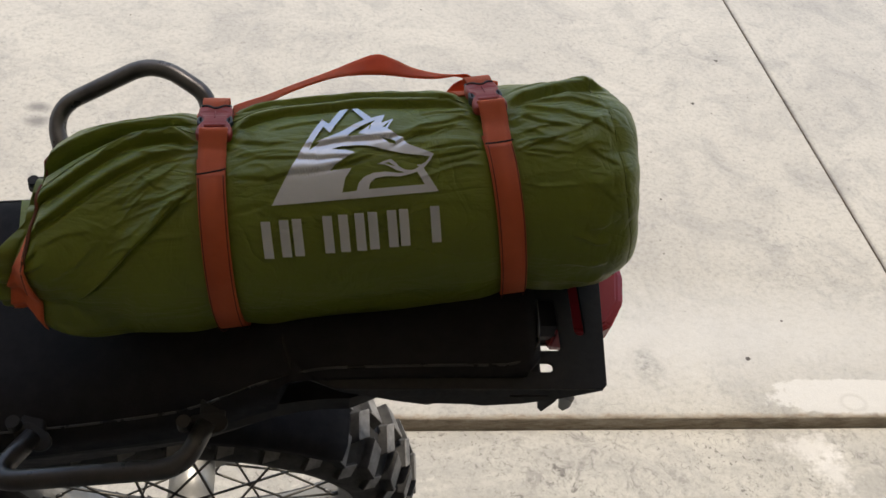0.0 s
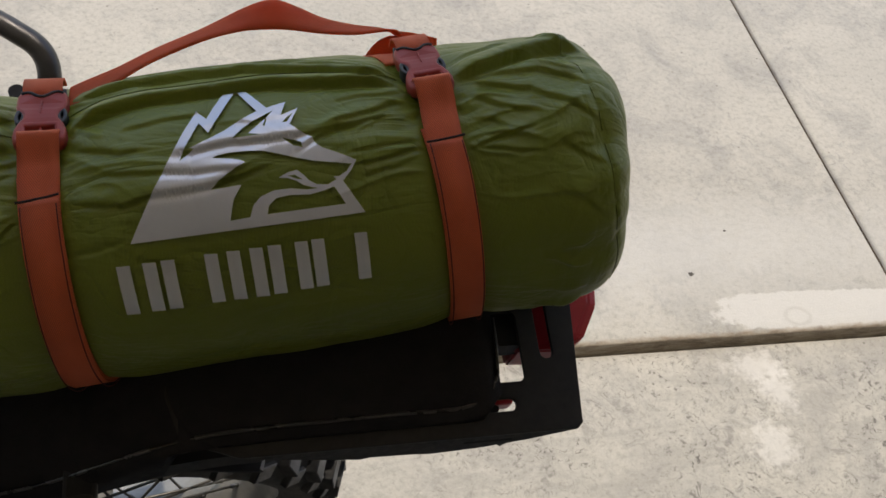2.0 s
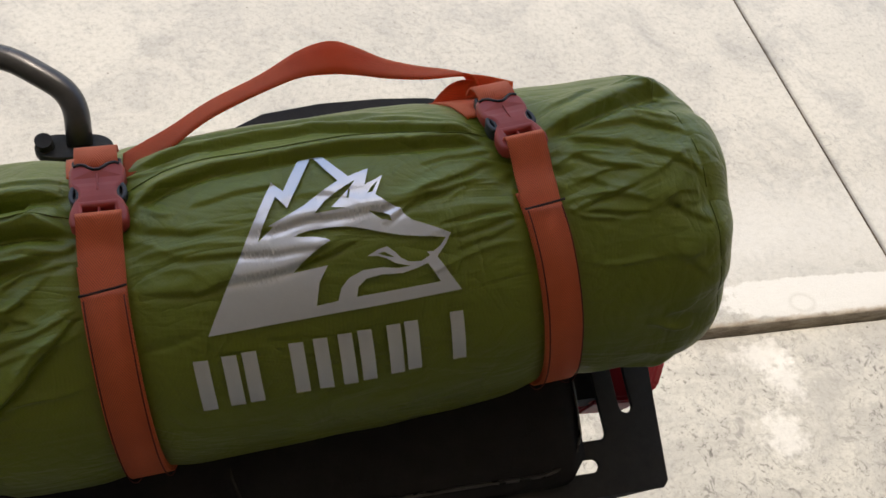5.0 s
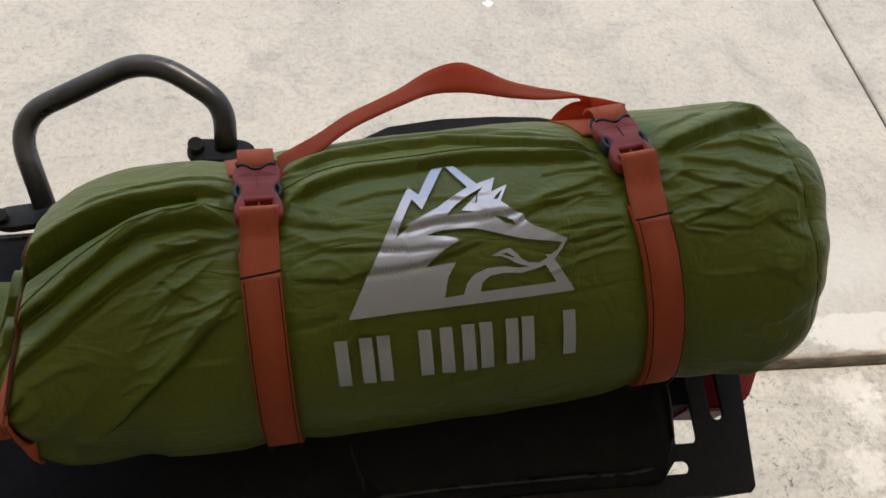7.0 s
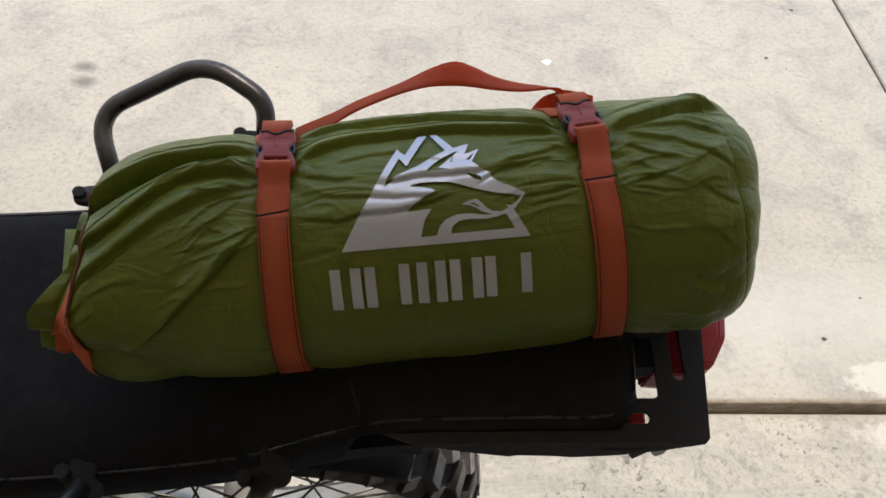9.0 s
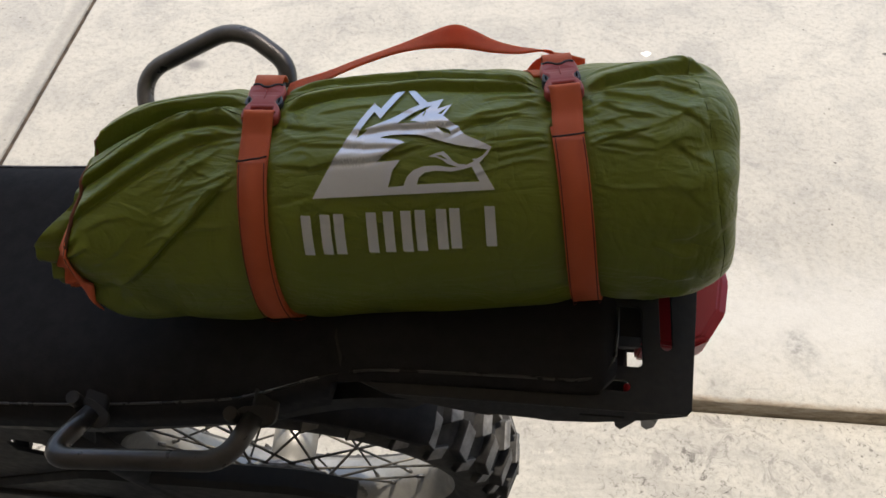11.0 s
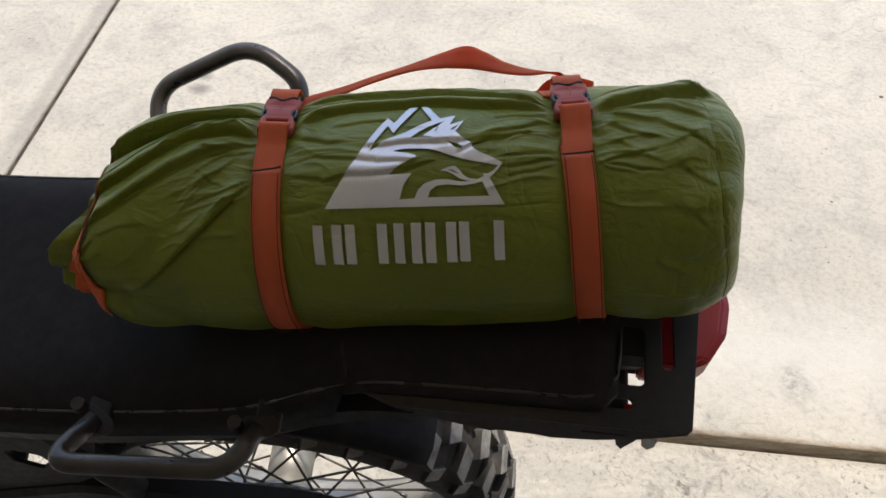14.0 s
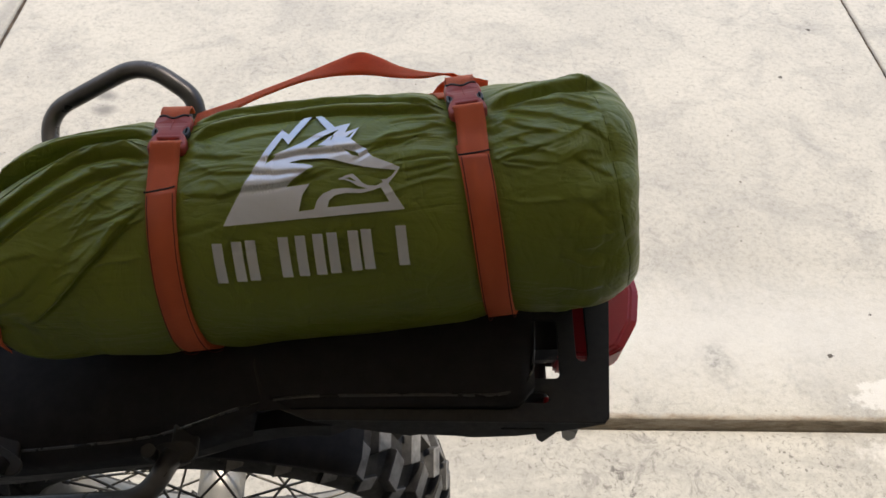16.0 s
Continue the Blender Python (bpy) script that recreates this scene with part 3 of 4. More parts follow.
def make_tail_light():
    base = part("tail_light", box(bmesh.new(), (0.17, -0.055, RACK_W - 0.075), (0.222, 0.055, RACK_W - 0.014), 0.008), PLASTIC, bike, smooth=False)
    # lens: a faceted red box with slanted corners
    plan = [(0.222, -0.068), (0.262, -0.070), (0.282, -0.060), (0.299, -0.032), (0.304, 0.0), (0.299, 0.032), (0.282, 0.060), (0.262, 0.070), (0.222, 0.068)]
    rows = []
    for z, k, shift in ((-0.016, 0.93, -0.004), (-0.020, 1.0, 0.0), (-0.052, 1.0, 0.0), (-0.064, 0.93, -0.006), (-0.068, 0.8, -0.014)):
        rows.append([(0.235 + (x - 0.235) * k + shift * (x > 0.24), y * (0.5 + 0.5 * k), RACK_W + z) for x, y in plan])
    bm, made = grid_mesh(rows, close_v=True)
    bm.faces.new(made[0][::-1])
    bm.faces.new(made[-1])
    bmesh.ops.recalc_face_normals(bm, faces=bm.faces)
    bmesh.ops.bevel(bm, geom=[e for e in bm.edges if e.calc_face_angle(0) > 0.3], offset=0.002, segments=2, affect="EDGES")
    lens = part("lens", bm, RED_LENS, base, "glossy red tail light lens", smooth=False)
    for s in (-1, 1):
        bm = bmesh.new()
        bmesh.ops.create_cone(bm, cap_ends=True, segments=10, radius1=0.004, radius2=0.004, depth=0.003, matrix=Matrix.Translation((0.285, s * 0.046, RACK_W - 0.067)))
        part("screw", bm, CHROME, lens, smooth=False)
    # inner fender: a black shelf under the rack
    bm = bmesh.new()
    box(bm, (0.02, -0.100, RACK_W - 0.098), (0.2215, 0.100, RACK_W - 0.088), 0.004)
    box(bm, (0.158, -0.047, RACK_W - 0.096), (0.236, 0.090, RACK_W - 0.086), 0.004)
    part("inner_fender", bm, PLASTIC, bike, smooth=False)
    # a small red marker lamp at each corner of the shelf and a bent stay with a smoky reflector below the flange
    for s in (-1, 1):
        part("marker_lens", box(bmesh.new(), (0.2165, s * 0.0875 - 0.0065, RACK_W - 0.104), (0.2335, s * 0.0875 + 0.0065, RACK_W - 0.084), 0.003), RED_LENS, base, smooth=False)
        bm = plate_with_holes([(0.194, -0.014), (0.222, -0.014), (0.217, -0.046), (0.2095, -0.068), (0.2045, -0.060)], [], 0.003)
        bm.transform(Matrix.Translation((0, s * (RACK_V - 0.006), RACK_W)) @ pose(0, 0, 0, 90, 0, 0))
        part("stay", bm, PLATE, base, smooth=False)
        bm = plate_with_holes([(0.219, -0.014), (0.228, -0.012), (0.240, -0.050), (0.2405, -0.072), (0.236, -0.080), (0.230, -0.072), (0.226, -0.052)], [], 0.004)
        bm.transform(Matrix.Translation((0, s * (RACK_V - 0.012), RACK_W)) @ pose(0, 0, 0, 90, 0, 0))
        part("reflector", bm, SMOKE_LENS, base, smooth=False)


WHEEL = Vector((-0.203, 0.002, 0.360))


def make_wheel():
    rim_r = 0.232
    wheel = tagged(new("wheel"), "spoked rear wheel with a dull grey alloy rim")
    wheel.parent = bike
    wheel.location = WHEEL
    wheel.scale = (1.105, 1.105, 1.105)
    # tyre carcass
    rows = []
    prof = [(-0.040, 0.232), (-0.052, 0.245), (-0.058, 0.268), (-0.054, 0.290), (-0.040, 0.302), (-0.02, 0.309), (0, 0.311), (0.02, 0.309), (0.040, 0.302), (0.054, 0.290), (0.058, 0.268), (0.052, 0.245), (0.040, 0.232)]
    for i in range(72):
        a = 2 * math.pi * i / 72
        rows.append([(r * math.cos(a), v, r * math.sin(a)) for v, r in prof])
    bm, _ = grid_mesh(rows, close_u=True)
    bmesh.ops.recalc_face_normals(bm, faces=bm.faces)
    tyre = part("tyre", bm, RUBBER, wheel, "black knobbly tyre, greyed by dust")
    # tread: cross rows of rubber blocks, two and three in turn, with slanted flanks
    bm = bmesh.new()
    rng = random.Random(5)
    n = 66
    for i in range(n):
        row = ((-0.0310, 0.043, -19), (0.0310, 0.043, 19)) if i % 2 else ((-0.0510, 0.020, -40), (0.0, 0.042, 0), (0.0510, 0.020, 40))
        for v, wide, tilt in row:
            a = 2 * math.pi * i / n + rng.uniform(-0.004, 0.004)
            base = 0.308 - 0.0050 * (abs(v) / 0.0262) ** 2
            long, high = 0.0225, (0.0185 if abs(v) < 0.04 else 0.0100)
            m = pose(0, 0, 0, 0, -math.degrees(a), 0) @ Matrix.Translation((base, v, 0)) @ pose(0, 0, 0, 0, 0, tilt)
            made = bmesh.ops.create_cube(bm, size=1)["verts"]
            for q in made:
                k = 1.0 if q.co.x < 0 else 0.92
                side = 0.010 * q.co.z * (1 if i % 2 else -1)
                q.co = m @ Vector(((q.co.x + 0.4) * high, q.co.y * wide * k + side, q.co.z * long * k))
            bmesh.ops.bevel(bm, geom=list({e for q in made for e in q.link_edges}), offset=0.0012, segments=1, affect="EDGES")
    # outward faces get the paler rubber, so sunlight on them is painted in
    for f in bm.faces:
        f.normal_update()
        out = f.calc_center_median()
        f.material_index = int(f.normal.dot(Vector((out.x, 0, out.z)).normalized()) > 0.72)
    tread = part("tread", bm, RUBBER, tyre, "rubber tread blocks, tops coloured paler for sunlight and dust", smooth=False)
    tread.data.materials.append(LIT_DUST)
    # rim
    rows = []
    for i in range(72):
        a = 2 * math.pi * i / 72
        rows.append([(r * math.cos(a), v, r * math.sin(a)) for v, r in ((-0.042, 0.240), (-0.044, 0.232), (-0.036, 0.226), (-0.022, 0.223), (-0.012, 0.214), (0.012, 0.214), (0.022, 0.223), (0.036, 0.226), (0.044, 0.232), (0.042, 0.240))])
    bm, _ = grid_mesh(rows, close_u=True, close_v=True)
    bmesh.ops.recalc_face_normals(bm, faces=bm.faces)
    part("rim", bm, RIM, wheel, "dull grey alloy rim")
    # hub with flanges, brake disc and sprocket
    bm = bmesh.new()
    for v, r, d in ((0, 0.032, 0.13), (-0.045, 0.055, 0.010), (0.045, 0.055, 0.010), (-0.078, 0.02, 0.05), (0.078, 0.02, 0.05)):
        bmesh.ops.create_cone(bm, cap_ends=True, segments=36, radius1=r, radius2=r, depth=d, matrix=Matrix.Translation((0, v, 0)) @ pose(0, 0, 0, 90, 0, 0))
    part("hub", bm, ALLOY, wheel, "dull cast alloy hub")
    ring = [(0.115 * math.cos(t), 0.115 * math.sin(t)) for t in (2 * math.pi * k / 60 for k in range(60))]
    inner = [(0.075 * math.cos(t), 0.075 * math.sin(t)) for t in (2 * math.pi * k / 40 for k in range(40))]
    bm = plate_with_holes(ring, [inner], 0.004)
    bm.transform(Matrix.Translation((0, 0.066, 0)) @ pose(0, 0, 0, 90, 0, 0))
    part("brake_disc", bm, ALLOY, wheel, smooth=False)
    teeth = []
    for k in range(84):
        r = 0.112 if k % 2 else 0.105
        teeth.append((r * math.cos(2 * math.pi * k / 84), r * math.sin(2 * math.pi * k / 84)))
    bm = plate_with_holes(teeth, [[(0.07 * math.cos(t), 0.07 * math.sin(t)) for t in (2 * math.pi * k / 40 for k in range(40))]], 0.006)
    bm.transform(Matrix.Translation((0, -0.064, 0)) @ pose(0, 0, 0, 90, 0, 0))
    part("sprocket", bm, SPOKE, wheel, smooth=False)
    # 36 crossed spokes
    for k in range(36):
        side = -1 if k % 2 else 1
        lace = (1 if (k // 2) % 2 else -1) * radians(58)
        a = 2 * math.pi * k / 36
        p0 = Vector((0.052 * math.cos(a + lace), side * 0.045, 0.052 * math.sin(a + lace)))
        p1 = Vector((0.217 * math.cos(a), side * 0.006, 0.217 * math.sin(a)))
        spoke = part("spoke", tube([p0, p1], 0.0019, 8), SPOKE, wheel)
        d = (p0 - p1).normalized()
        part("nipple", tube([p1, p1 + d * 0.014], 0.0033, 8), CHROME, spoke)


def make_swingarm():
    bm = bmesh.new()
    for s in (-1, 1):
        box(bm, (-0.80, s * 0.105 - 0.016, 0.375), (-0.11, s * 0.105 + 0.016, 0.425), 0.008)
        for v in bm.verts:
            if v.co.y * s > 0 and v.co.x > -0.22:
                v.co.z -= 0.075
    part("swingarm", bm, PLASTIC, bike, "black box-section swingarm", smooth=False)
    for s in (-1, 1):
        bm = tube([(-0.36, s * 0.10, 0.42), (-0.40, s * 0.10, 0.60), (-0.44, s * 0.09, 0.80)], 0.018, 14)
        part("shock_absorber", bm, PLASTIC, bike)
    bm = bmesh.new()
    bmesh.ops.create_cone(bm, cap_ends=True, segments=24, radius1=0.014, radius2=0.014, depth=0.26, matrix=Matrix.Translation(WHEEL) @ pose(0, 0, 0, 90, 0, 0))
    part("axle", bm, CHROME, bike)
    # chain guard: a long black cover over the near arm of the swingarm
    rows = []
    for i in range(31):
        u = -0.70 + 0.62 * i / 30
        top = 0.525 - 0.6 * max(0.0, -0.46 - u) - 2.2 * max(0.0, u + 0.16) ** 2 - 0.3 * max(0.0, u + 0.16)
        rows.append([(u, -0.112, top - 0.14), (u, -0.114, top - 0.01), (u, -0.106, top), (u, -0.080, top - 0.004), (u, -0.078, top - 0.010), (u, -0.104, top - 0.012), (u, -0.108, top - 0.14)])
    bm, made = grid_mesh(rows, close_v=True)
    bm.faces.new(made[0][::-1])
    bm.faces.new(made[-1])
    bmesh.ops.recalc_face_normals(bm, faces=bm.faces)
    part("chain_guard", bm, PLASTIC, bike, "black plastic chain guard", smooth=False)
    # side cover ahead of the wheel, with one opening
    bm = plate_with_holes([(-0.78, 0.36), (-0.56, 0.42), (-0.43, 0.56), (-0.385, 0.70), (-0.39, 0.84), (-0.78, 0.84)], [[(-0.525, 0.600), (-0.492, 0.578), (-0.468, 0.610), (-0.474, 0.640), (-0.505, 0.655), (-0.523, 0.640)]], 0.006)
    bm.transform(Matrix.Translation((0, -0.100, 0)) @ pose(0, 0, 0, 90, 0, 0))
    part("side_cover", bm, PLASTIC, bike, "black plastic side cover", smooth=False)
    # side stand on the near side
    foot = TO_BIKE @ Vector((-0.72, -0.13, -0.030))
    part("side_stand", tube([(-0.72, -0.12, 0.36), foot + Vector((0, 0, 0.004))], 0.011, 12), PLATE, bike, smooth=True)


make_seat()
make_rack()
make_handles()
make_tail()
make_tail_light()
make_wheel()
make_swingarm()

# ---- the tent bag ----
bag = tagged(new("tent_bag"), "green nylon tent bag with orange straps lying across seat and rack", "bag")
X0, X1 = -0.297, 0.268


def bag_centre(x):
    u = x / 0.25
    y, z = 0.0814 + 0.0054 * u + 0.0054 * u * u, 1.0554 + 0.0366 * u - 0.0037 * u * u
    t = min(1.0, max(0.0, (-0.180 - x) / 0.105))
    t = t * t * (3 - 2 * t)
    return y + (0.046 - y) * t, z + (1.030 - z) * t


def bag_wide(x):
    """The mouth end is flattened: wider than high."""
    t = min(1.0, max(0.0, (-0.180 - x) / 0.07))
    return 1 + 0.13 * t * t * (3 - 2 * t)


def bag_radius(x):
    u = x / 0.25
    r = 0.1043 - 0.0007 * u - 0.0057 * u * u
    if x < -0.180:
        neck = 0.053
        k = min(1.0, (-0.180 - x) / 0.095)
        r = neck + (r - neck) * max(0.0, 1 - k ** 2.1) ** 0.66
    if x > 0.228:
        k = min(1.0, (x - 0.228) / 0.042)
        r *= 0.70 + 0.30 * math.sqrt(max(0.0, 1 - k ** 2.3))
    return r


def fold(x, th, line, width, high, steep):
    """A pleat along a line of (x, angle) points: it swells above the line and drops off sharply below it."""
    if x <= line[0][0] or x >= line[-1][0]:
        return 0.0
    for (xa, ta), (xb, tb) in zip(line, line[1:]):
        if x <= xb:
            break
    d = (th - (ta + (tb - ta) * (x - xa) / (xb - xa)) - 0.9 * noise.noise((x * 55, ta, 1.7))) / width
    if not -2 < d < 3:
        return 0.0
    fade = min(0.022, 0.3 * (line[-1][0] - line[0][0]))
    ends = min(1.0, (x - line[0][0]) / fade) * min(1.0, (line[-1][0] - x) / fade)
    ends = ends * ends * (3 - 2 * ends)
    under = 0.45 * math.exp(-(((d + 1.9 * steep) / (1.6 * steep)) ** 2))
    return high * ends * ((math.exp(-((d / steep) ** 2)) if d < 0 else math.exp(-d * d)) - under)


# pleats of the cloth: (line, width in degrees, height, steepness of the lower flank)
FOLDS = (
    # mouth end: two thick rolls with a deep channel between them, a third below
    (((-0.290, 100), (-0.250, 99), (-0.200, 99.5), (-0.167, 101), (-0.124, 101)), 7.0, 0.0066, 0.14),
    (((-0.235, 106), (-0.190, 107.5), (-0.165, 109), (-0.122, 108)), 4.0, 0.0030, 0.20),
    (((-0.275, 70), (-0.250, 73), (-0.224, 77.5), (-0.202, 82), (-0.186, 86), (-0.166, 87.6), (-0.122, 86)), 7.5, 0.0074, 0.13),
    (((-0.268, 50), (-0.250, 57), (-0.221, 64.5), (-0.198, 69.3), (-0.168, 76), (-0.130, 80)), 7.0, 0.0058, 0.20),
    (((-0.238, 2), (-0.216, 11.1), (-0.193, 21.9), (-0.152, 43.7), (-0.121, 60.5)), 7.0, 0.0054, 0.12),
    (((-0.176, 49.5), (-0.159, 53.4), (-0.141, 56.6), (-0.122, 61)), 2.2, 0.0022, 0.25),
    (((-0.190, 51), (-0.159, 54.8), (-0.146, 55)), 1.8, 0.0016, 0.30),
    (((-0.176, 66.5), (-0.168, 65.5), (-0.155, 59.2), (-0.141, 56.5)), 1.8, 0.0017, 0.30),
    (((-0.172, 70), (-0.161, 71), (-0.148, 73.8), (-0.122, 75.4)), 2.6, 0.0022, 0.25),
    (((-0.180, 78), (-0.150, 80), (-0.124, 79)), 2.8, 0.0020, 0.30),
    (((-0.272, 34), (-0.247, 44)), 4.0, 0.0036, 0.30),
    (((-0.266, 28), (-0.240, 37.5)), 3.6, 0.0034, 0.30),
    (((-0.250, 46), (-0.225, 48), (-0.205, 44)), 3.0, 0.0022, 0.35),
    (((-0.245, 24), (-0.220, 30), (-0.200, 40)), 4.0, 0.0018, 0.40),
    # between the straps: folds along the top, sharp creases across the print
    (((-0.099, 88), (-0.093, 91), (-0.075, 95.8), (-0.047, 100), (-0.018, 100.4), (0.032, 99.8), (0.058, 98.5), (0.112, 95)), 6.0, 0.0062, 0.14),
    (((-0.099, 108), (-0.090, 110), (-0.066, 114), (-0.023, 116), (0.010, 115), (0.050, 108), (0.084, 101), (0.110, 98)), 5.5, 0.0050, 0.16),
    (((0.030, 118), (0.056, 115), (0.087, 106), (0.112, 101)), 4.0, 0.0040, 0.2),
    (((-0.098, 120), (-0.050, 124), (0.000, 124), (0.060, 120)), 6.0, 0.0040, 0.25),
    (((-0.098, 61.5), (-0.065, 59.4), (-0.0515, 60.6), (-0.017, 61.8), (0.0005, 63.8), (0.030, 67)), 4.6, 0.0038, 0.16),
    (((-0.085, 70.8), (-0.077, 70.6), (-0.024, 67.2), (0.004, 66.5), (0.020, 67)), 3.4, 0.0022, 0.20),
    (((-0.040, 74), (-0.022, 74.5), (0.005, 75.2), (0.041, 75.6), (0.085, 78)), 4.0, 0.0028, 0.20),
    (((-0.098, 82.5), (-0.090, 81.6), (-0.063, 77.6), (-0.045, 77)), 3.5, 0.0026, 0.22),
    (((-0.070, 86), (-0.040, 89), (-0.010, 90)), 3.0, 0.0020, 0.25),
    (((0.032, 67), (0.040, 70.3), (0.063, 77), (0.097, 79.5), (0.115, 80)), 3.4, 0.0030, 0.20),
    (((0.070, 62.5), (0.081, 63.3), (0.121, 66)), 2.8, 0.0030, 0.22),
    (((0.064, 67), (0.074, 67.4), (0.120, 69)), 2.6, 0.0028, 0.22),
    (((0.050, 77.6), (0.056, 78.2), (0.077, 80.8), (0.117, 87)), 4.0, 0.0034, 0.20),
    (((0.060, 88), (0.085, 90), (0.115, 91)), 3.0, 0.0022, 0.25),
    (((0.075, 58), (0.095, 60), (0.119, 63)), 2.4, 0.0020, 0.25),
    # closed end
    (((0.139, 95.5), (0.158, 96), (0.1876, 103), (0.214, 108), (0.232, 110), (0.252, 112)), 9.0, 0.0080, 0.16),
    (((0.142, 105), (0.165, 108), (0.200, 118)), 5.0, 0.0030, 0.22),
    (((0.142, 94), (0.159, 93), (0.2015, 93), (0.220, 88.8), (0.242, 82)), 5.5, 0.0036, 0.16),
    (((0.140, 92), (0.151, 91), (0.194, 84), (0.226, 73.4), (0.246, 66)), 5.0, 0.0032, 0.18),
    (((0.145, 63), (0.150, 64.1), (0.179, 67.6), (0.195, 70)), 2.6, 0.0030, 0.22),
    (((0.145, 64.5), (0.150, 64), (0.185, 60), (0.200, 58)), 2.6, 0.0026, 0.22),
    (((0.145, 86), (0.153, 84), (0.172, 78), (0.200, 74)), 3.4, 0.0028, 0.22),
    (((0.146, 76), (0.165, 73), (0.190, 65)), 2.6, 0.0018, 0.30),
    (((0.205, 64), (0.225, 56), (0.246, 50)), 3.4, 0.0020, 0.30),
    (((0.200, 45), (0.225, 40), (0.246, 30)), 3.4, 0.0016, 0.35),
)


def hem_x(th):
    return 0.2300 + 0.000288 * (105 - min(105.0, max(8.0, th)))


STRAPS = ((-0.111, -0.00016, 64.0), (0.1317, -0.00032, 67.0))


def strap_x(k, th):
    x, slope, at = STRAPS[k]
    return x + slope * (th - at)


def scatter_creases():
    """Sharp little creases of slack cloth: most fan out from the straps, the rest lie along the bag."""
    rng, out = random.Random(11), []
    for k in (0, 1):
        for i in range(15):
            side = rng.choice((-1, 1))
            t0 = rng.uniform(50, 112)
            x0 = strap_x(k, t0) + side * rng.uniform(0.012, 0.020)
            long = rng.uniform(0.020, 0.070)
            rise = (t0 - 84) * rng.uniform(0.1, 0.5) + rng.uniform(-6, 6)
            out.append((x0, t0, x0 + side * long, t0 + rise, rng.uniform(0.7, 1.3), rng.uniform(0.0005, 0.0013)))
    for i in range(46):
        x0, t0 = rng.uniform(-0.25, 0.20), rng.uniform(30, 118)
        out.append((x0, t0, x0 + rng.uniform(0.02, 0.07), t0 + rng.uniform(-12, 12), rng.uniform(0.8, 1.5), rng.uniform(-0.0008, 0.0010)))
    for i in range(9):
        x0, t0 = rng.uniform(-0.24, -0.15), rng.uniform(15, 80)
        out.append((x0, t0, x0 + rng.uniform(0.02, 0.06), t0 + rng.uniform(5, 25), rng.uniform(1.2, 2.2), rng.uniform(0.0006, 0.0014)))
    for i in range(14):
        t0 = rng.uniform(-40, 120)
        out.append((0.236, t0, 0.236 - rng.uniform(0.02, 0.05), t0 + rng.uniform(-8, 8), rng.uniform(1.5, 3.5), rng.uniform(0.0008, 0.002)))
    return [(min(a, c), max(a, c), (a, b, c, d), w, h) for a, b, c, d, w, h in out]


CREASES = []


def crease_height(x, th):
    e = 0.0
    slack = 1 + 0.7 * min(1.0, max(0.0, (abs(x - 0.01) - 0.07) / 0.02))
    for lo, hi, (x0, t0, x1, t1), w, h in CREASES:
        if lo < x < hi:
            s = (x - x0) / (x1 - x0)
            d = (th - t0 - (t1 - t0) * s - 1.5 * math.sin(s * 5 + t0)) / w
            if -4 < d < 4:
                e += slack * h * math.sin(math.pi * s) ** 0.7 * (math.exp(-abs(d) * 2.2) if d < 0 else math.exp(-d * d * 0.35))
    return e


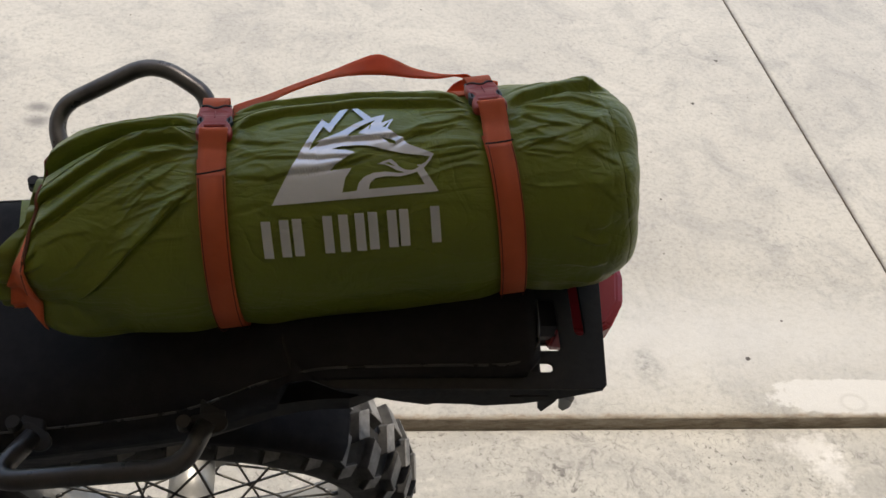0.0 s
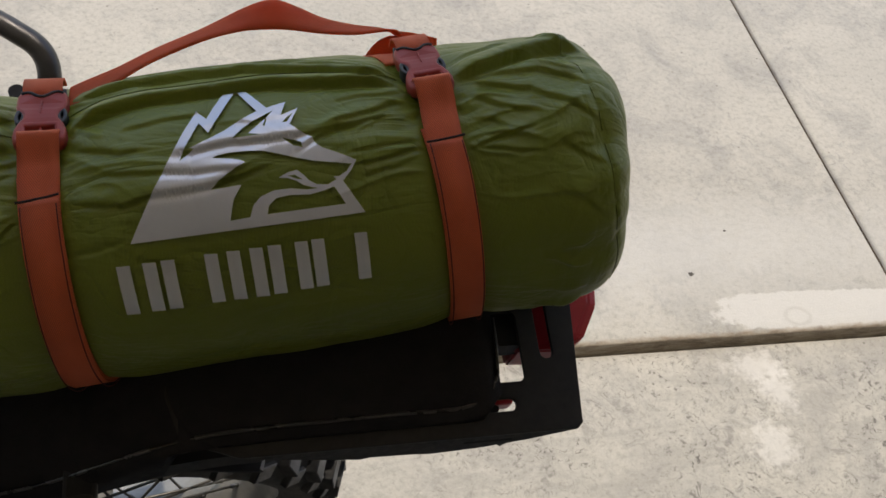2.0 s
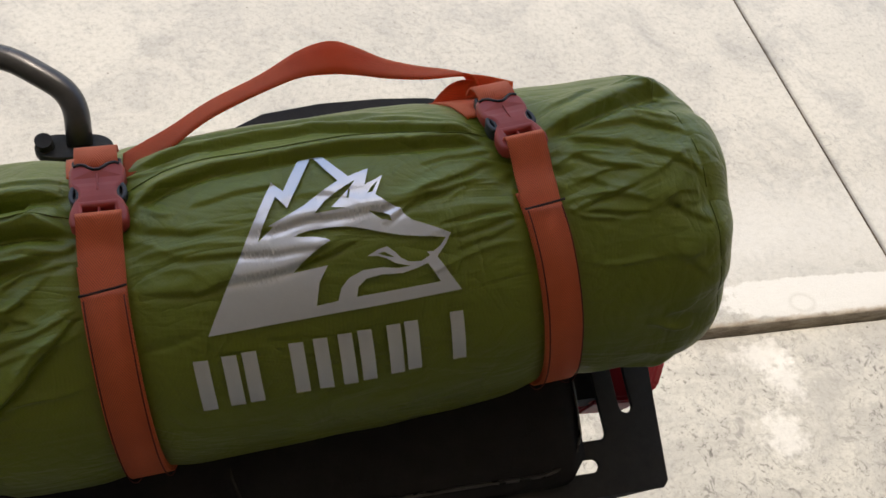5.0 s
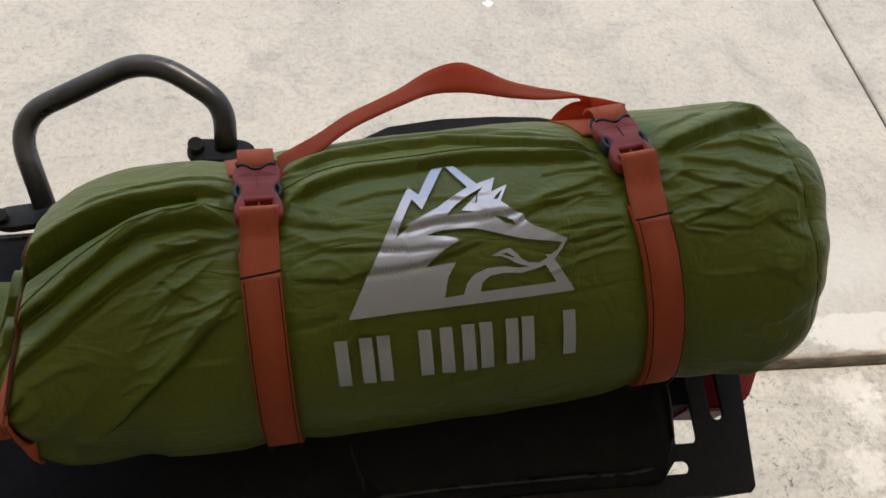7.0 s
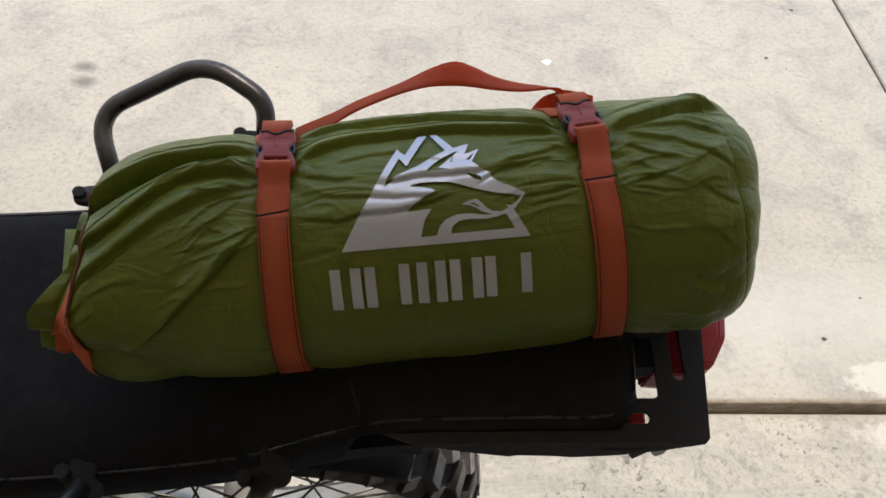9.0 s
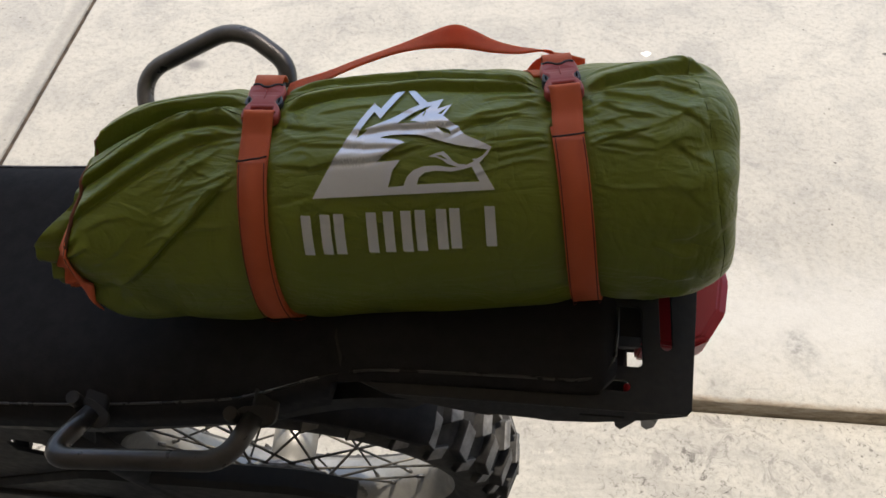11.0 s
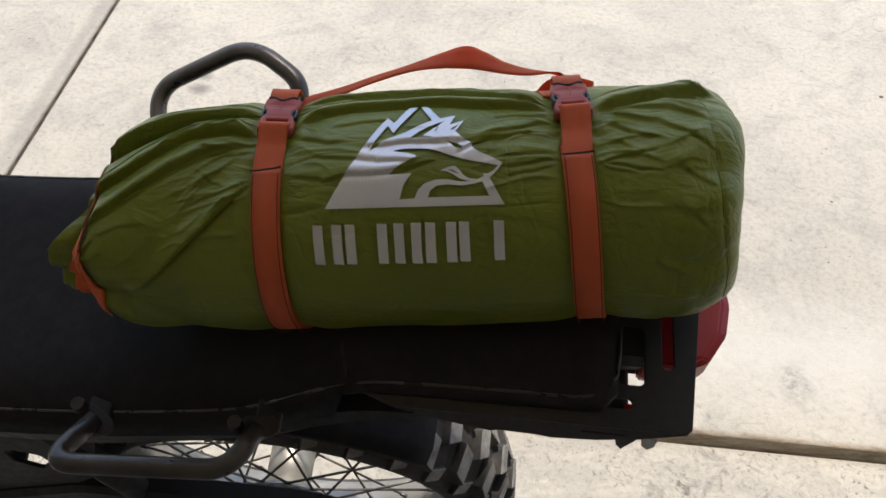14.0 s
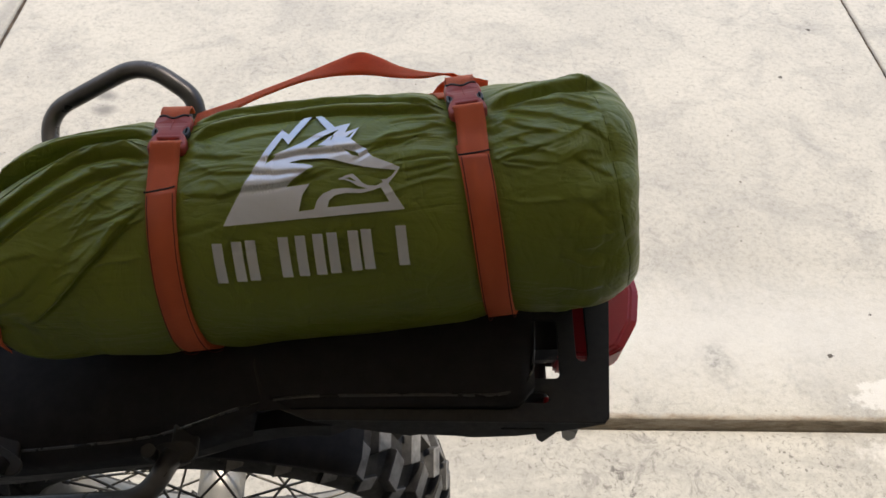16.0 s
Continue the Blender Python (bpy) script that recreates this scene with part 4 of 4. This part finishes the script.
def bag_point(x, th, lift=0.0):
    """Surface of the filled bag; th in degrees from the near side over the top."""
    y, z = bag_centre(x)
    r = bag_radius(x)
    full = min(1.0, r / 0.09)
    e = 0.0
    for k in (0, 1):
        d = x - strap_x(k, th)
        e -= 0.0055 * math.exp(-((d / 0.020) ** 2))
        # creases that fan out from under the buckle
        dt = (th - 84) * 0.00182
        far = math.hypot(d, dt)
        ang = math.atan2(dt, abs(d) + 1e-6)
        fan = math.sin(ang * 11 + 5 * noise.noise((x * 6, th * 0.02, k * 3.1))) * math.exp(-far / 0.05) * min(1.0, far / 0.02)
        e += 0.0009 * fan
    e += 0.0030 * noise.noise((x * 9, th * 0.018, 0.4)) + 0.0010 * noise.noise((x * 26, th * 0.045, 4.2))
    top = max(0.0, math.sin(radians(th)))
    e += 0.0004 * top * noise.noise((x * 60, th * 0.11, 9.0))
    for line, width, high, sharp in FOLDS:
        e += fold(x, th, line, width, high * (0.64 if high < 0.0045 else 1.0), sharp)
    if x > 0.13:
        e -= 0.003 * min(1.0, max(0.0, (x - 0.20) / 0.05)) * math.exp(-(((th - 125) / 25) ** 2))
    if x < -0.15:
        k = min(1.0, (-0.15 - x) / 0.05)
        e += k * (0.004 * math.exp(-(((th - 155) / 18) ** 2)) - 0.005 * math.exp(-(((th - 124) / 15) ** 2)))
        e += 0.013 * min(1.0, max(0.0, (-0.185 - x) / 0.05)) * math.exp(-(((th - 120) / 24) ** 2))
        e -= 0.025 * min(1.0, max(0.0, (-0.175 - x) / 0.06)) * math.exp(-(((th + 8) / 26) ** 2))
        # channel between the two rolls
        deep = min(1.0, max(0.0, (-0.134 - x) / 0.07))
        mid, half = 97.5 - 4.0 * min(1.0, max(0.0, (-0.16 - x) / 0.08)), 0.8 + 3.8 * deep
        e -= 0.028 * deep * math.exp(-(((th - mid) / half) ** 6))
    # hem ring near the flat end, and its gathered pleats
    hem = hem_x(th)
    e -= 0.0006 * math.exp(-(((x - hem) / 0.0022) ** 2))
    if x > 0.19:
        e += 0.0022 * math.cos(radians(th) * 8 + 1.0) * min(1.0, (x - 0.19) / 0.05)
    if x > 0.17:
        e += 0.0008 * math.sin(radians(th) * 17 + 3 * noise.noise((th * 0.03, 0, 2))) * min(1.0, (x - 0.17) / 0.06)
    if x < -0.24:
        e += 0.0036 * math.sin(radians(th) * 11 + 6 * noise.noise((th * 0.02, x * 10, 7))) * min(1.0, (-0.24 - x) / 0.04)
        e -= 0.0060 * math.exp(-(((x + 0.270) / 0.006) ** 2))
    e += crease_height(x, th)
    r += e * full + lift
    # the mouth is cut off at a slant, its near lip the longest
    lip = min(1.0, max(0.0, (th - 30) / 40)) * min(1.0, max(0.0, (250 - th) / 40)) if th > 0 else 0.0
    if x < -0.25:
        x = -0.25 + (x + 0.25) * (1 - 0.66 * lip)
    # the closed end leans: its lower half stands out further
    if x > 0.19:
        low = min(1.0, max(0.0, (35 - th) / 50)) if th > -90 else 0.5
        x += min(1.0, (x - 0.19) / 0.05) * (0.011 * low - 0.005)
    q = Vector((x, y - r * bag_wide(x) * math.cos(radians(th)), z + r * math.sin(radians(th))))
    # it sags onto whatever carries it
    if q.z < z:
        b = TO_BIKE @ q
        base = max(seat_top(b.x, b.y) if b.x < 0.19 else 0.0, RACK_W if b.x > 0.10 else 0.0) + 0.0015
        if b.z < base and abs(b.y) < 0.15:
            b.z = base - lift * 0.2
            q = bike.matrix_world @ b
    return q


CREASES += scatter_creases()


def make_bag():
    xs = [X0 + (X1 - X0) * i / 460 for i in range(461)]
    turns = [-180 + 2.5 * k for k in range(60)] + [-30 + 0.5 * k for k in range(340)] + [140 + 2 * k for k in range(20)]
    rows = [[bag_point(x, th) for th in turns] for x in xs]
    for frac in (0.8, 0.45, 0.15):
        for end, x, push in ((0, X0, 0.010), (-1, X1, 0.006)):
            y, z = bag_centre(x)
            c = Vector((x + (push * (1 - frac ** 2) if end else push * (1 - frac)), y, z))
            ring = [c + (q - Vector((x, y, z))) * frac for q in (rows[-1] if end else rows[0])] if frac == 0.8 else None
            if ring is None:
                ring = [c + (q - Vector((x, y, z))) * frac for q in (END_R if end else END_L)]
            elif end:
                END_R = list(rows[-1])
            else:
                END_L = list(rows[0])
            if end:
                rows.append(ring)
            else:
                rows.insert(0, ring)
    bm, made = grid_mesh(rows, close_v=True)
    bm.faces.new(made[0][::-1])
    bm.faces.new(made[-1])
    bmesh.ops.recalc_face_normals(bm, faces=bm.faces)
    part("shell", bm, NYLON, bag, "creased green nylon shell")


def inside(x, y, loops):
    """Even-odd test of a point against closed loops."""
    hit = False
    for loop in loops:
        for (x0, y0), (x1, y1) in zip(loop, (*loop[1:], loop[0])):
            if (y0 > y) != (y1 > y) and x < x0 + (x1 - x0) * (y - y0) / (y1 - y0):
                hit = not hit
    return hit


def print_on_bag(name, rim, gaps, material, parent, lift=0.0018, label=""):
    """A flat print given by loops of (x, angle), draped over the shell."""
    loops = [[(x * 100, th * 0.182) for x, th in loop] for loop in (rim, *gaps)]
    points, edges, step = [], [], 0.10
    for k, loop in enumerate(loops):
        fine = []
        for (xa, ya), (xb, yb) in zip(loop, (*loop[1:], loop[0])):
            cuts = max(1, math.ceil(math.hypot(xb - xa, yb - ya) / step))
            fine += [(xa + (xb - xa) * c / cuts, ya + (yb - ya) * c / cuts) for c in range(cuts)]
        loops[k] = loop = fine
        first = len(points)
        points += [Vector(q) for q in loop]
        edges += [(first + i, first + (i + 1) % len(loop)) for i in range(len(loop))]
    (x0, x1), (y0, y1) = ((min(v), max(v)) for v in zip(*loops[0]))
    rims = [(Vector(p), Vector(q)) for loop in loops for p, q in zip(loop, (*loop[1:], loop[0]))]
    for j in range(1, int((y1 - y0) / step) + 1):
        for i in range(1, int((x1 - x0) / step) + 1):
            c = Vector((x0 + step * (i + 0.5 * (j % 2)), y0 + step * j))
            near = min((c - p - (q - p) * min(1.0, max(0.0, (c - p).dot(q - p) / (q - p).length_squared))).length for p, q in rims)
            if near > 0.05 and inside(c.x, c.y, loops):
                points.append(c)
    flat, _, faces, *_ = delaunay_2d_cdt(points, edges, [], 0, 1e-5)
    bm = bmesh.new()
    made = [bm.verts.new((*v, 0.0)) for v in flat]
    for f in faces:
        c = sum((flat[i] for i in f), Vector((0, 0))) / len(f)
        if inside(c.x, c.y, loops):
            bm.faces.new([made[i] for i in f])
    bmesh.ops.dissolve_degenerate(bm, dist=0.012, edges=bm.edges)
    bmesh.ops.triangulate(bm, faces=bm.faces)
    bmesh.ops.beautify_fill(bm, faces=bm.faces, edges=[e for e in bm.edges if len(e.link_faces) == 2], method="ANGLE")
    bmesh.ops.delete(bm, geom=[f for f in bm.faces if f.calc_area() < 2e-4], context="FACES")
    # the stiff print bridges the finest wrinkles
    about = [(0.07 * i, 0.07 * j) for i in (-1, 0, 1) for j in (-1, 0, 1)]
    for v in bm.verts:
        v.co = sum((bag_point((v.co.x + i) / 100, (v.co.y + j) / 0.182, lift) for i, j in about), Vector()) / 9
    bmesh.ops.delete(bm, geom=[v for v in bm.verts if not v.link_faces], context="VERTS")
    return part(name, bm, material, parent, label)


# outline of the printed emblem and the gaps in it: (place along the bag, angle round it)
RIM_OF_EMBLEM = ((-0.0593, 46.0), (-0.0553, 50.7), (-0.0477, 59.2), (-0.0398, 67.1), (-0.0351, 72.4), (-0.0272, 81.0), (-0.0193, 89.4), (-0.0134, 85.6), (-0.0085, 90.9), (-0.0023, 97.2), (0.0106, 97.0), (0.0167, 91.8), (0.023, 87.0), (0.0277, 87.8), (0.035, 89.0), (0.0313, 83.1), (0.0421, 85.6), (0.0362, 79.1), (0.0417, 76.0), (0.0491, 73.5), (0.0513, 71.1), (0.0548, 69.3), (0.0644, 66.6), (0.075, 63.4), (0.0718, 60.5), (0.0664, 57.1), (0.0727, 51.6), (0.0795, 45.8))
PEAK_GAP = ((0.0044, 96.9), (0.0057, 96.8), (0.0113, 90.9), (0.0169, 86.0), (0.011, 84.1), (0.0039, 82.0), (-0.0034, 79.3), (-0.0132, 76.8), (-0.0237, 74.4), (-0.0211, 74.1), (-0.025, 72.5), (-0.0299, 70.4), (-0.0268, 74.6), (-0.0231, 78.6), (-0.0181, 84.0), (-0.0125, 79.5), (-0.0048, 87.2))
BROW_GAP = ((0.0016, 76.0), (0.0082, 79.7), (0.0163, 82.5), (0.0266, 85.4), (0.0232, 83.1), (0.0184, 80.6), (0.0138, 78.4), (0.0111, 77.1), (0.0188, 76.1), (0.0105, 76.0))
EYE_GAP = ((0.0316, 74.5), (0.039, 73.3), (0.0424, 72.0), (0.0433, 70.1), (0.0376, 71.2))
EAR_GAP = ((0.0201, 79.5), (0.022, 82.6), (0.0226, 82.1), (0.0213, 79.2))
TUFT_GAP = ((0.0318, 80.1), (0.0348, 82.0), (0.0387, 83.7), (0.0348, 80.1))
MOUTH_GAP = ((-0.0108, 70.2), (-0.0074, 70.9), (-0.0015, 71.4), (0.0084, 71.3), (0.0181, 70.7), (0.0279, 69.1), (0.0376, 67.1), (0.048, 65.2), (0.0605, 63.7), (0.072, 62.4), (0.0687, 60.2), (0.0645, 58.9), (0.0608, 59.0), (0.0624, 57.9), (0.0572, 56.6), (0.0504, 57.1), (0.0458, 58.7), (0.0433, 60.5), (0.0388, 62.7), (0.0335, 62.2), (0.0277, 60.9), (0.0333, 60.4), (0.0381, 59.2), (0.0429, 57.3), (0.0509, 55.8), (0.0445, 55.8), (0.0346, 56.9), (0.0248, 57.0), (0.0168, 55.5), (0.0124, 53.0), (0.0104, 49.4), (-0.0014, 49.1), (0.0008, 55.7), (0.0061, 60.3), (-0.0043, 60.0), (-0.0124, 59.8), (-0.0077, 62.2), (-0.0021, 64.3), (0.0031, 65.9), (0.0085, 67.1), (0.0059, 68.1), (0.0006, 69.1))
JAW_GAP = ((0.0205, 49.6), (0.0216, 52.4), (0.0262, 54.4), (0.0345, 54.8), (0.0461, 54.1), (0.0546, 54.8), (0.0609, 55.7), (0.0676, 49.5))
LIP_GAP = ((0.0334, 61.1), (0.0373, 61.2), (0.0424, 59.2), (0.0392, 59.6))


def make_print():
    emblem = tagged(new("emblem"), "angular silver-grey printed emblem above a row of bars")
    emblem.parent = bag
    print_on_bag("emblem_patch", RIM_OF_EMBLEM, (PEAK_GAP, BROW_GAP, EYE_GAP, EAR_GAP, TUFT_GAP, MOUTH_GAP, JAW_GAP, LIP_GAP), SILVER, emblem)
    for x in (-0.0684, -0.0535, -0.0429, -0.0177, -0.0046, 0.0089, 0.0198, 0.0359, 0.0459, 0.0723):
        print_on_bag("bar", ((x, 39.3), (x + 0.0078, 39.0), (x + 0.0120, 21.3), (x + 0.0040, 21.6)), (), SILVER, emblem)


def strap_run(k, a, b, half, lift, thickness=0.0016, bend=0.0):
    n = max(4, int(abs(b - a) / 2))
    mids, wide = [], []
    for i in range(n + 1):
        th = a + (b - a) * i / n
        x = strap_x(k, th) + bend * (i / n) ** 2
        p, q = bag_point(x - half, th, lift), bag_point(x + half, th, lift)
        c = bag_point(x, th, lift)
        mid = (p + q) / 2 if ((p + q) / 2 - c).length < 0.0001 else c
        mids.append(mid)
        wide.append((q - p).normalized() * half)
    return ribbon(mids, wide, thickness)


def make_straps():
    for k in (0, 1):
        strap = part("strap", strap_run(k, -118, 73, 0.0118, 0.0022), ORANGE, bag, "orange woven compression strap")
        part("strap_fold", strap_run(k, -100, STRAPS[k][2], 0.0118, 0.0042), ORANGE, strap)
        part("strap_tail", strap_run(k, 112, 215, 0.0122, 0.0022), ORANGE, strap)
        for s in (-1, 1):
            path = [bag_point(strap_x(k, th) + s * 0.0103, th, 0.0064) for th in range(-90, int(STRAPS[k][2]), 2)]
            part("stitching", tube(path, 0.0004, 6), EDGE_THREAD, strap)
        x, th = strap_x(k, STRAPS[k][2]), STRAPS[k][2]
        part("stitching", tube([bag_point(x + d * 0.0122 / 4, th + 0.15 * d, 0.0078) for d in range(-4, 5)], 0.0008, 6), STITCH, strap)
        make_buckle(k, strap)


def make_buckle(k, strap):
    """Side-release buckle: a waisted body with a notched crown, sprung arms in its flanks and a slot for the strap."""
    th = 96.0 if k == 0 else 100.5
    x = strap_x(k, th) + (0.0045 if k == 0 else 0.0050)
    o = bag_point(x, th, 0.0062)
    up = (bag_point(x, th + 10, 0.0065) - bag_point(x, th - 10, 0.0065)).normalized()
    side = Vector((1, 0, 0.03 + 0.1 * k))
    side = (side - up * side.dot(up)).normalized()
    lean = 0.10 if k else 0.04
    side, up = (side + lean * up).normalized(), (up - lean * side).normalized()
    m = Matrix(((side.x, up.x, side.cross(up).x, o.x), (side.y, up.y, side.cross(up).y, o.y), (side.z, up.z, side.cross(up).z, o.z), (0, 0, 0, 1))) @ Matrix.Diagonal((0.89, 1.0, 1.0, 1.0))
    half = [(0.0136, 0.0205), (0.0146, 0.0185), (0.0150, 0.0110), (0.0139, 0.0068), (0.0108, 0.0040), (0.0093, 0.0000), (0.0097, -0.0042), (0.0126, -0.0076), (0.0147, -0.0130), (0.0152, -0.0180), (0.0145, -0.0215), (0.0126, -0.0232)]
    crown = [(-0.0112, 0.0212), (-0.0088, 0.0208), (-0.0064, 0.0196), (-0.0040, 0.0174), (-0.0016, 0.0160), (0.0016, 0.0160), (0.0040, 0.0174), (0.0064, 0.0196), (0.0088, 0.0208), (0.0112, 0.0212)]
    slot = [(-0.0116, -0.0178), (0.0116, -0.0178), (0.0116, -0.0082), (-0.0116, -0.0082)]
    bm = plate_with_holes([*half, *[(-x, y) for x, y in reversed(half)], *crown], [slot], 0.0090, 0.0022)
    for v in bm.verts:
        v.co.z += 0.0016 * (1 - (v.co.x / 0.016) ** 2) if v.co.z > 0 else 0.0
    bm.transform(m)
    buckle = part("buckle", bm, BUCKLE, strap, "dark red plastic side-release buckle", smooth=False)
    # lower bar, more orange than the body, and the dark floor of the slot with its rib
    bm = box(bmesh.new(), (-0.0138, -0.0228, -0.0040), (0.0138, -0.0182, 0.0036), 0.0018)
    bm.transform(m)
    part("strap_bar", bm, LATCH, buckle, smooth=False)
    bm = box(bmesh.new(), (-0.0117, -0.0179, -0.0044), (0.0117, -0.0081, -0.0012))
    bm.transform(m)
    part("slot_floor", bm, BUCKLE_DEEP, buckle, smooth=False)
    bm = box(bmesh.new(), (-0.0008, -0.0150, -0.0012), (0.0008, -0.0081, 0.0030), 0.0004)
    bm.transform(m)
    part("slot_rib", bm, BUCKLE, buckle, smooth=False)
    for s in (-1, 1):
        ring = [(s * 0.0134 + 0.0028 * math.cos(t), -0.0002 + 0.0064 * math.sin(t)) for t in (2 * math.pi * k / 24 for k in range(24))]
        hole = [(s * 0.0136 + 0.0018 * math.cos(t), -0.0002 + 0.0048 * math.sin(t)) for t in (2 * math.pi * k / 18 for k in range(18))]
        bm = plate_with_holes(ring, [hole], 0.0090, 0.0010)
        bm.transform(m @ Matrix.Translation((0, 0, -0.0002)))
        arm = part("release_arm", bm, BUCKLE_DARK, buckle, smooth=False)
        # near-black block stands in for the shade inside the arm's opening
        bm = box(bmesh.new(), (s * 0.0136 - 0.002, -0.0050, -0.0030), (s * 0.0136 + 0.002, 0.0046, 0.0016))
        bm.transform(m)
        part("arm_gap_shade", bm, STITCH, arm, smooth=False)
    part("crown_rim", tube([m @ Vector((x, y + 0.0002, 0.0062 - 0.0016 * (x / 0.016) ** 2)) for x, y in [(-0.0138, 0.0203), *crown, (0.0138, 0.0203)]], 0.0010, 8), BUCKLE_DARK, buckle)
    bm = box(bmesh.new(), (-0.0030, 0.0006, 0.0050), (-0.0020, 0.0130, 0.0058), 0.0003)
    bm.transform(m @ Matrix.Translation((0.0025, 0, 0.0002)))
    part("mould_line", bm, BUCKLE, buckle, smooth=False)
    for s in (-1, 1):
        bm = box(bmesh.new(), (s * 0.0136 - 0.0014, 0.0190, -0.0040), (s * 0.0136 + 0.0014, 0.0275, 0.0036), 0.0012)
        bm.transform(m)
        part("webbing_bar", bm, BUCKLE_DARK, buckle, smooth=False)
    bm = box(bmesh.new(), (-0.0100, 0.0120, -0.0040), (0.0100, 0.0230, -0.0010), 0.0008)
    bm.transform(m)
    part("tongue", bm, BUCKLE_DEEP, buckle, smooth=False)
    # webbing rolled round the top bar, and the strap coming out of the slot over the lower bar
    pts = [m @ Vector((0, y, z)) for y, z in ((0.0195, -0.0005), (0.0208, 0.0042), (0.0255, 0.0062), (0.0315, 0.0058), (0.0370, 0.0036), (0.0410, -0.0010), (0.0435, -0.0060))]
    part("webbing_loop", ribbon(smooth_path(pts, 4), [side * 0.0116] * 25, 0.0016), ORANGE, buckle)
    pts = [m @ Vector((0, y, z)) for y, z in ((-0.0160, -0.0010), (-0.0172, 0.0050), (-0.0200, 0.0072), (-0.0232, 0.0064))]
    pts += [bag_point(strap_x(k, th - d) + 0.004 * max(0, 36 - d) / 36 * (1 + 0.6 * k), th - d, up_by) for d, up_by in ((18, 0.0070), (22, 0.0050), (27, 0.0036), (33, 0.0027), (39, 0.0024))]
    part("strap_end", ribbon(smooth_path(pts, 4), [side * 0.0118] * 33, 0.0016), ORANGE, buckle)


def make_carry_handle():
    """Orange webbing that arches over the far shoulder of the bag from strap to strap."""
    # centre line, and the tilt of the band's flat side in degrees at each point
    run = ((-0.0990, 0.118, 1.1345, -10), (-0.0905, 0.1245, 1.1345, -10), (-0.0710, 0.1430, 1.1322, -18), (-0.0470, 0.1665, 1.1300, -22), (-0.0126, 0.1845, 1.1345, -20), (0.0140, 0.2050, 1.1310, 0), (0.0350, 0.2055, 1.1360, 22), (0.0510, 0.2020, 1.1362, 8), (0.0710, 0.1940, 1.1362, -12), (0.0923, 0.1860, 1.1395, -24), (0.1116, 0.1760, 1.1480, -36), (0.1215, 0.1735, 1.1475, -40), (0.1262, 0.166, 1.1425, -30), (0.1285, 0.157, 1.1370, -30))
    path = smooth_path([(x, y, z) for x, y, z, _ in run], 6)
    tilt = smooth_path([(x, a, 0) for x, _, _, a in run], 6)
    wide = [Vector((0.0, math.cos(radians(q.y)), math.sin(radians(q.y)))) * 0.0118 for q in tilt]
    handle = part("carry_handle", ribbon(path, wide, 0.0018), ORANGE_SLACK, bag, "slack orange webbing carry handle")
    loop = [(0.102, 0.160, 1.110), (0.107, 0.163, 1.124), (0.114, 0.164, 1.136), (0.122, 0.162, 1.1435), (0.129, 0.158, 1.1460)]
    part("handle_loop", ribbon(smooth_path(loop, 5), [Vector((-0.55, 0.62, 0.40)).normalized() * 0.0105] * 21, 0.0016), ORANGE_SLACK, handle)
    tab = [(0.1225, 0.169, 1.1420), (0.131, 0.1655, 1.1440), (0.140, 0.161, 1.1455), (0.1485, 0.156, 1.1470)]
    part("handle_tab", ribbon(smooth_path(tab, 5), [Vector((0.02, 0.66, 0.75)).normalized() * 0.0082] * 16, 0.0024), ORANGE_SLACK, handle)


def make_mouth():
    """Drawn-in mouth: an orange band round the neck, a brown cord in its hem."""
    rows = []
    for i in range(61):
        th = -44 + 124 * i / 60
        x = -0.269 + 0.004 * math.sin(radians(th * 1.3))
        half = 0.0022 + 0.0120 * max(0.0, min(1.0, (50 - th) / 45))
        rows.append([bag_point(x + half * j / 4, th, 0.0036) for j in range(-4, 5)] + [bag_point(x + half * j / 4, th, 0.0018) for j in range(4, -5, -1)])
    bm, made = grid_mesh(rows, close_v=True)
    bm.faces.new(made[0][::-1])
    bm.faces.new(made[-1])
    bmesh.ops.recalc_face_normals(bm, faces=bm.faces)
    band = part("neck_band", bm, ORANGE, bag, "orange band round the drawn-in mouth")
    part("drawcord", tube([bag_point(-0.264 + 0.004 * math.sin(radians(th * 1.3)), th, 0.0020) for th in range(5, 178, 3)], 0.0015, 8), CORD, band)


def make_seams():
    def line(points, rad=0.00032):
        part("seam", tube([bag_point(x, th, 0.0004) for x, th in points], rad, 6), SEAM, bag)
    def spread(points):
        return [(q.x, q.y) for q in smooth_path([(x, th, 0) for x, th in points], 10)]
    # the hem's thread sinks into the cloth here and there
    for a, b in ((-50, -20), (-14, 16), (20, 33), (37, 58), (63, 70), (75, 81), (88, 96), (104, 140)):
        line([(hem_x(th), th) for th in range(a, b + 1)], 0.00022)
    line(spread([(-0.253, 75.5), (-0.238, 80.5), (-0.212, 85), (-0.182, 88.5), (-0.154, 90), (-0.124, 91)]))
    line(spread([(-0.097, 97.5), (-0.075, 101.5), (-0.060, 103.7), (-0.0245, 103), (0.0104, 102.5), (0.043, 103), (0.070, 100), (0.108, 98)]))


make_bag()
make_print()
make_straps()
make_carry_handle()
make_mouth()
make_seams()
